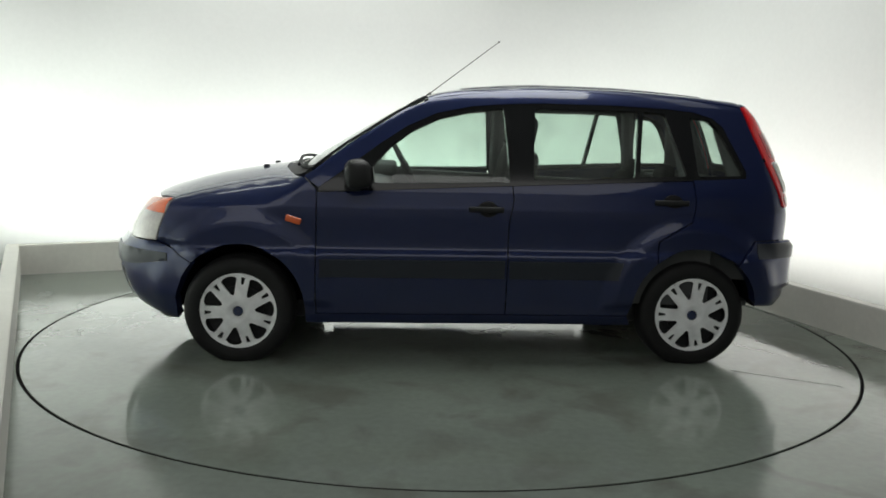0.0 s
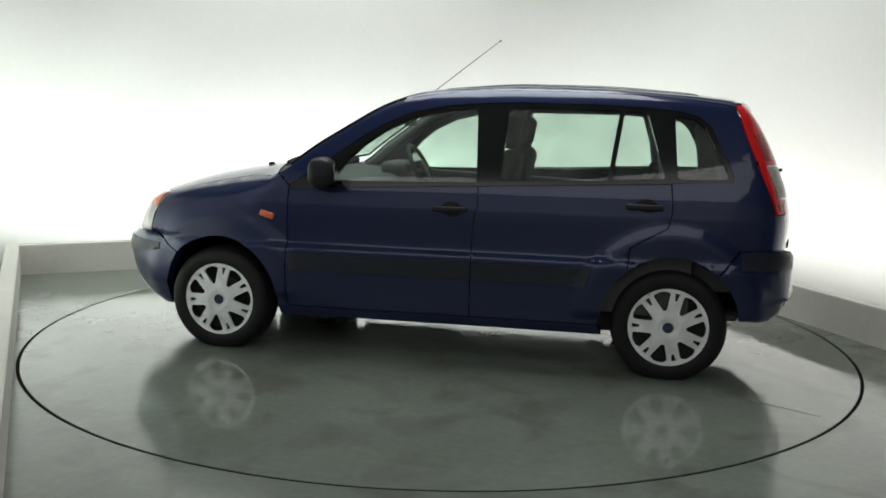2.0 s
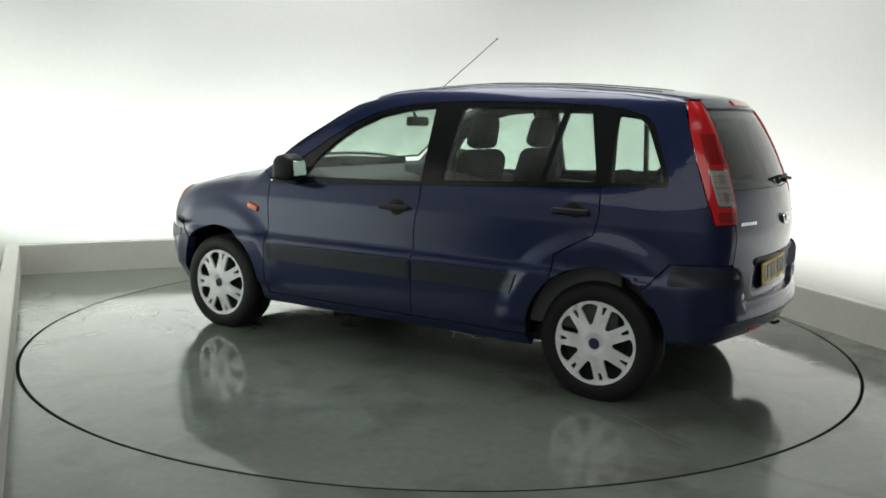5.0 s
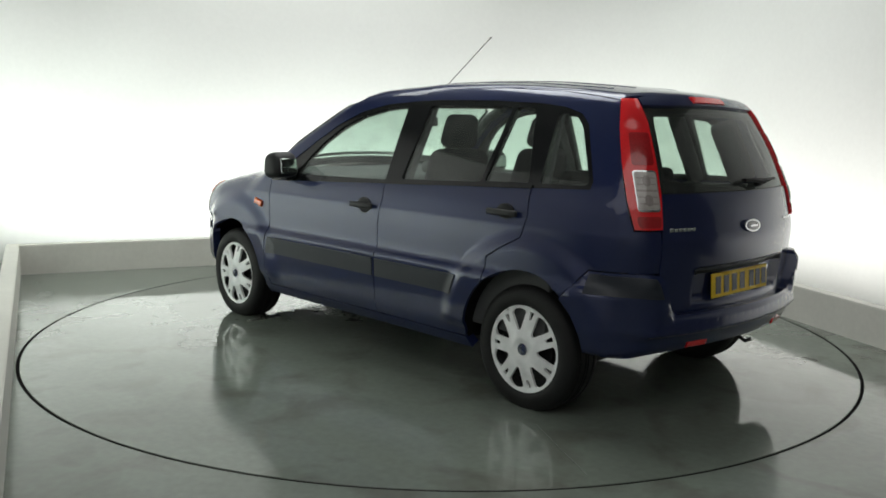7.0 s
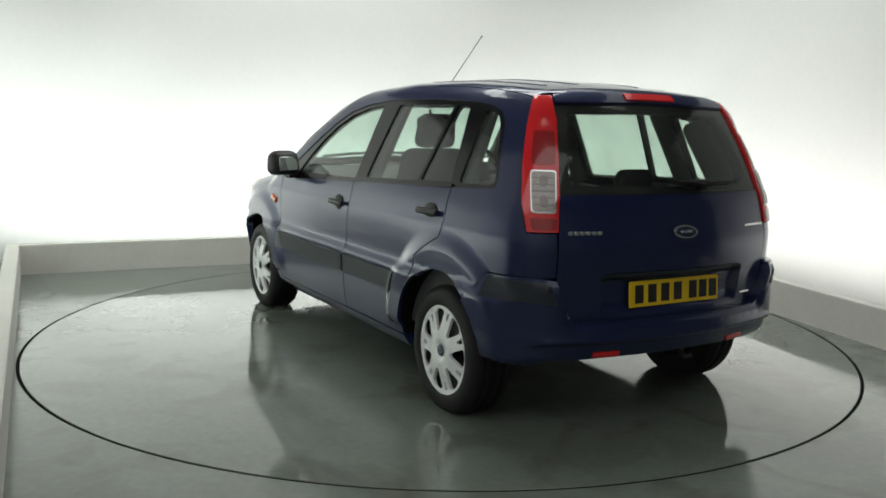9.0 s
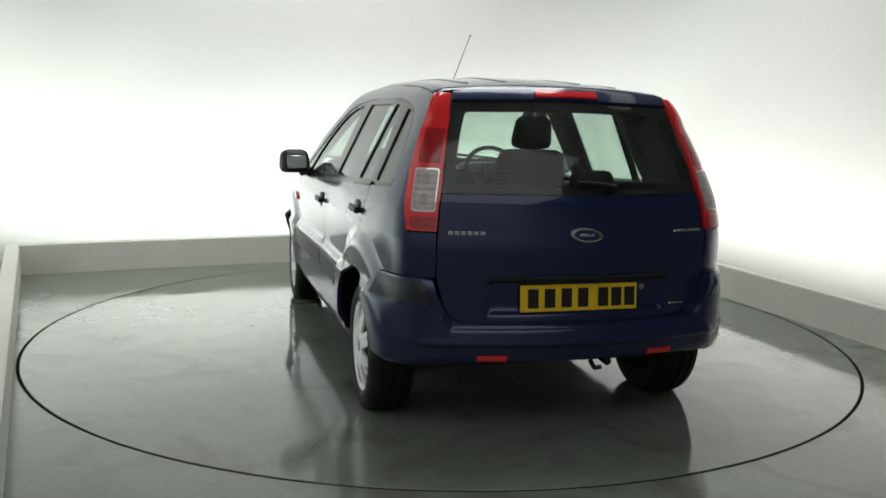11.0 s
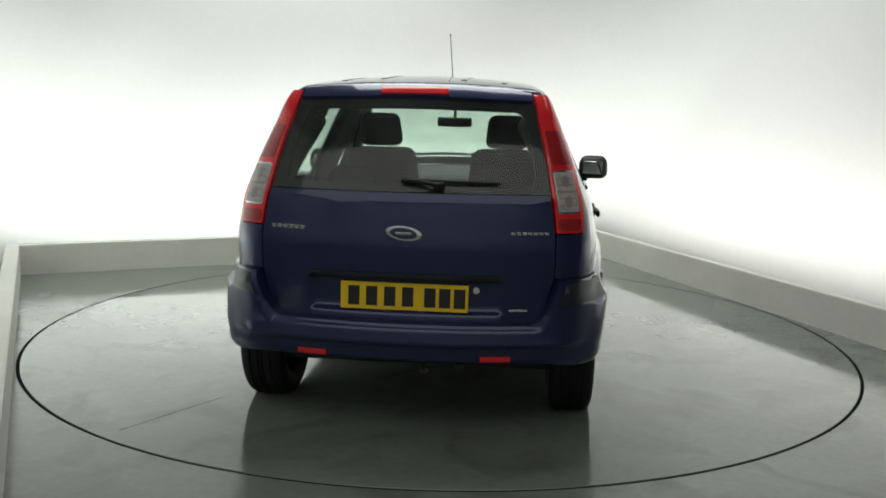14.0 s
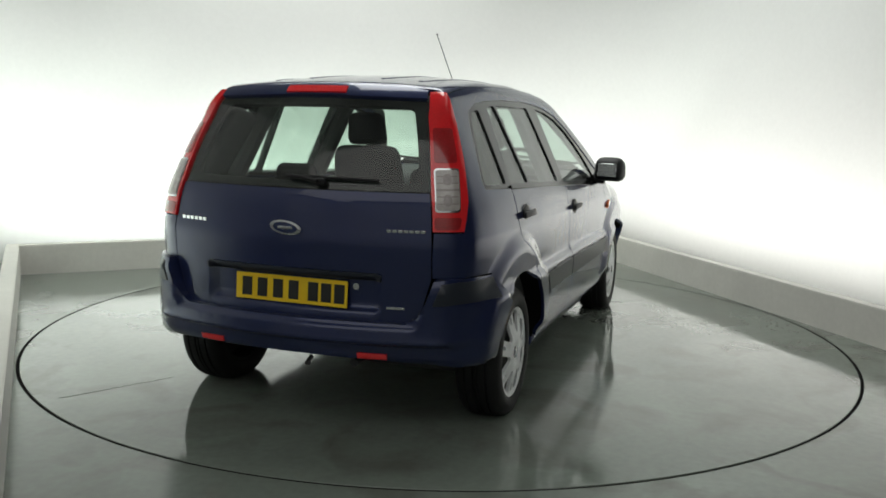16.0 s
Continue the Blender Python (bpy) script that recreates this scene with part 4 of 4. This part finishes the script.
def underbody():
    bm = rounded_box(2.9, 1.36, .10, Matrix.Translation((0, 0, .26)), .02, 2)
    part("underbody", bm, DARKMETAL, car, "dark underside of the car")
    part("rear_valance", rounded_box(.40, .80, .08, Matrix.Translation((-1.58, 0, .44)), .02, 2), DARKMETAL, car)
    part("front_tray", rounded_box(.4, 1.1, .10, Matrix.Translation((1.52, 0, .28)), .03, 2), DARKMETAL, car)
    for ax in (AXLE_F, AXLE_R):
        part("axle", tube([(ax, -.66, .29), (ax, .66, .29)], .04, 10), DARKMETAL, car)
    part("exhaust", tube([(-1.1, -.25, .24), (-1.5, -.24, .28), (-1.66, -.22, .29), (-1.72, -.22, .285)], .018, 12), DARKMETAL, car, "dull steel exhaust pipe")
    part("tow_eye", tube([(-1.84, -.08, .33), (-1.88, -.08, .31), (-1.90, -.10, .32)], .010, 8), DARKMETAL, car)


underbody()


def make_wheel(x, y, s, spin):
    """One wheel: steel disc with tyre, seven-spoke cover and centre cap."""
    R = 0.2985
    m = Matrix.Translation((x, s * y, HUB_CENTRE)) @ pose(0, 0, 0, 0, 0, 0 if s > 0 else 180) @ Matrix.Rotation(radians(spin), 4, "Y")
    put = lambda bm: (bmesh.ops.transform(bm, matrix=m, verts=bm.verts), bm)[1]
    disc = put(lathe([(.02, .02), (.10, .02), (.19, .03), (.198, .085), (.205, .085), (.205, -.085), (.19, -.085), (.18, .0), (.02, -.01)], 48))
    wheel = part("wheel", disc, DARKMETAL, car, "wheel with black tyre and silver seven-spoke cover")
    prof = [(.200, .088), (.212, .098), (.235, .103), (.262, .101), (.281, .092), (.292, .078), (.2975, .062), (.2985, .052), (.291, .050), (.291, .044), (R, .042), (R, .014), (.291, .012),
            (.291, .006), (R, .004)]
    prof = prof + [(r, -yy) for r, yy in reversed(prof)]
    tyre = put(lathe(prof, 96))
    for v in tyre.verts:                # pressed flat where it carries the car
        v.co.z = max(v.co.z, 0.0)
    part("tyre", tyre, RUBBER, wheel, "black rubber tyre", angle=35)
    # cover: an outline with seven windows and seven slots
    circle = [(.206 * math.cos(radians(a)), .206 * math.sin(radians(a))) for a in range(0, 360, 5)]
    holes = []
    for k in range(7):
        a = 2 * math.pi * (k + .5) / 7
        ca, sa = math.cos(a), math.sin(a)
        rot = lambda r, w: (r * ca - w * sa, r * sa + w * ca)
        holes.append(soften([rot(.092, -.008), rot(.092, .008), rot(.176, .046), rot(.189, .022), rot(.192, 0), rot(.189, -.022), rot(.176, -.046)], 1, .03))
        a = 2 * math.pi * k / 7
        ca, sa = math.cos(a), math.sin(a)
        holes.append([rot(.146, -.006), rot(.146, .006), rot(.184, .012), rot(.184, -.012)])
    V, T = fill(circle, holes, .016)
    r = np.hypot(V[:, 0], V[:, 1])
    hgt = .088 + .020 * step(.20, .05, r) - .012 * step(.05, .035, r) + .006 * step(.190, .20, r)
    P = np.stack([V[:, 0], hgt, V[:, 1]], 1)
    e = .002
    slope = ((.020 * step(.20, .05, r + e) + .006 * step(.185, .20, r + e)) - (.020 * step(.20, .05, r - e) + .006 * step(.185, .20, r - e))) / (2 * e)
    N = np.stack([-slope * V[:, 0] / np.maximum(r, 1e-6), np.ones(len(r)), -slope * V[:, 1] / np.maximum(r, 1e-6)], 1)
    N /= np.linalg.norm(N, axis=1)[:, None]
    M = np.array(m)
    part_ob = sheet("wheel_cover", P @ M[:3, :3].T + M[:3, 3], N @ M[:3, :3].T, T, .014, SILVER, wheel, "silver seven-spoke wheel cover, scuffed")
    part("centre_cap", put(lathe([(.001, .098), (.022, .098), (.028, .102), (.024, .106), (.001, .107)], 32)), BADGE, wheel, "dark blue centre cap")
    part("brake_drum", put(lathe([(.02, .0), (.12, .0), (.13, .01), (.13, .04), (.02, .045)], 40)), DARKMETAL, wheel)
    return wheel


for x, y, s, spin in ((AXLE_F + .008, .772, 1, 4), (AXLE_F + .008, .772, -1, 20), (AXLE_R, .706, 1, 0), (AXLE_R, .706, -1, 33)):
    make_wheel(x, y, s, spin)


def cushion(name, sx, sy, sz, m, mat, parent, bevel, label="", taper=None):
    bm = rounded_box(sx, sy, sz, m, bevel, 4, taper)
    return part(name, bm, mat, parent, label, angle=60)


def interior():
    # tub, door trims and floor
    part("cabin_floor", rounded_box(2.5, 1.36, .04, Matrix.Translation((-.35, 0, .33)), .01, 1), TRIM, car)
    for s in (1, -1):
        part("door_trim", rounded_box(2.2, .04, .60, Matrix.Translation((-.25, s * .735, .655)) @ pose(0, 0, 0, s * 3, -1.9, 0), .015, 2), TRIM, car, "dark grey door trim")
        part("boot_trim", rounded_box(.55, .05, .55, Matrix.Translation((-1.45, s * .66, .74)) @ pose(0, 0, 0, s * 6, 0, s * -8), .02, 2), TRIM, car)
        # inner linings of the pillars
        for x0, z0, x1, z1, w in ((-.27, .97, -.265, 1.42, .10), (-1.21, 1.02, -1.15, 1.40, .09)):
            y0, y1 = (on_side(x, z)[1] - .072 for x, z in ((x0, z0), (x1, z1)))
            part("pillar_trim", tube([(x0, s * y0, z0), ((x0 + x1) / 2, s * (y0 + y1) / 2, (z0 + z1) / 2), (x1, s * y1, z1)], w / 2, 8), TRIM, car)
        part("pillar_trim", rounded_box(.14, .07, .36, Matrix.Translation((-1.50, s * .545, 1.19)) @ pose(0, 0, 0, s * 24, 20, s * -20), .03, 3), TRIM, car)
        pts = [(x - .03, s * (on_side(x, z)[1] - .04), z - .035) for x, z in ROOF_EDGE[:6]]
        part("pillar_trim", tube(pts, .03, 8), LINER, car)
    V, T = fill([(.17, .47), (-1.50, .44), (-1.50, -.44), (.17, -.47)], (), .08)
    P, N = lift("top", V)
    sheet("headliner", P - N * .035, -N, T, .012, LINER, car, "pale grey headliner")
    # dashboard and steering wheel (right-hand drive)
    dash = cushion("dashboard", .50, 1.36, .30, Matrix.Translation((.72, 0, .835)) @ pose(0, 0, 0, 0, -6, 0), TRIM, car, .07, "dark grey dashboard")
    part("binnacle", rounded_box(.18, .34, .09, Matrix.Translation((.52, -.36, 1.0)), .035, 4), TRIM, dash)
    n = 40
    tilt = Matrix.Translation((.36, -.36, .985)) @ pose(0, 0, 0, 0, -62, 0)
    rim = bmesh.new()
    rings = []
    for i in range(n):
        a = 2 * math.pi * i / n
        c = Vector((.185 * math.cos(a), .185 * math.sin(a), 0))
        rad = c.normalized()
        rings.append([rim.verts.new(tilt @ (c + .015 * (math.cos(b) * rad + math.sin(b) * Vector((0, 0, 1))))) for b in (2 * math.pi * k / 8 for k in range(8))])
    for i in range(n):
        for k in range(8):
            rim.faces.new((rings[i][k], rings[i][(k + 1) % 8], rings[(i + 1) % n][(k + 1) % 8], rings[(i + 1) % n][k]))
    bmesh.ops.recalc_face_normals(rim, faces=rim.faces)
    sw = part("steering_wheel", rim, SEAL, car, "black steering wheel")
    part("wheel_boss", rounded_box(.14, .15, .05, tilt, .02, 3), SEAL, sw)
    for a in (90, -90, 180):
        part("wheel_spoke", tube([tilt @ Vector((.05 * math.cos(radians(a)), .05 * math.sin(radians(a)), 0)), tilt @ Vector((.18 * math.cos(radians(a)), .18 * math.sin(radians(a)), 0))], .014, 8), SEAL, sw)
    # inside mirror
    im = part("inside_mirror", rounded_box(.03, .225, .06, Matrix.Translation((.36, -.0, 1.312)), .014, 3), SEAL, car, "black inside mirror")
    part("mirror_stem", tube([(.37, 0, 1.325), (.40, 0, 1.385)], .010, 8), SEAL, im)
    # front seats
    for y in (.36, -.36):
        seat = cushion("front_seat", .52, .50, .18, Matrix.Translation((.02, y, .56)) @ pose(0, 0, 0, 0, -6, 0), CLOTH, car, .06, "dark grey cloth front seat with headrest")
        back = Matrix.Translation((-.22, y, .60)) @ pose(0, 0, 0, 0, -13, 0)
        cushion("backrest", .15, .50, .60, back @ Matrix.Translation((0, 0, .28)), CLOTH, seat, .06, taper=(.8, .80))
        cushion("headrest", .10, .25, .19, back @ Matrix.Translation((.03, 0, .675)), CLOTH, seat, .045, taper=(.9, .85))
        for dy in (-.05, .05):
            part("headrest_post", tube([back @ Vector((.01, dy, .55)), back @ Vector((.02, dy, .66))], .006, 8), DARKMETAL, seat)
    # rear bench
    bench = cushion("rear_seat", .50, 1.26, .18, Matrix.Translation((-.82, 0, .58)) @ pose(0, 0, 0, 0, -6, 0), CLOTH, car, .06, "dark grey cloth rear bench")
    for y, w in ((.245, .76), (-.385, .49)):
        back = Matrix.Translation((-1.04, y, .62)) @ pose(0, 0, 0, 0, -17, 0)
        cushion("backrest", .14, w, .44, back @ Matrix.Translation((0, 0, .19)), CLOTH, bench, .05, taper=(.8, .96))
    for y in (.36, -.36):
        back = Matrix.Translation((-1.04, y, .62)) @ pose(0, 0, 0, 0, -17, 0)
        cushion("headrest", .08, .24, .11, back @ Matrix.Translation((.0, 0, .44)), CLOTH, bench, .035, taper=(.9, .88))
    part("parcel_shelf", rounded_box(.40, 1.10, .02, Matrix.Translation((-1.50, 0, .985)), .006, 2), TRIM, car, "dark parcel shelf")
    part("seat_belt", rounded_box(.004, .045, .40, Matrix.Translation((-.30, .66, 1.15)) @ pose(0, 0, 0, 26, 0, 0), 0), TRIM, car)


interior()


# ---- movement ----
def motions():
    rows_car, rows_table = [], []
    for i in range(33):
        t = i * 0.5
        turn = pose(0, 0, 0, 0, 0, START + RATE * t)
        rows_car.append((t, turn @ Matrix.Translation((*OFF, 0))))
        rows_table.append((t, turn))
    walk(car, rows_car)
    walk(turntable, rows_table)


motions()
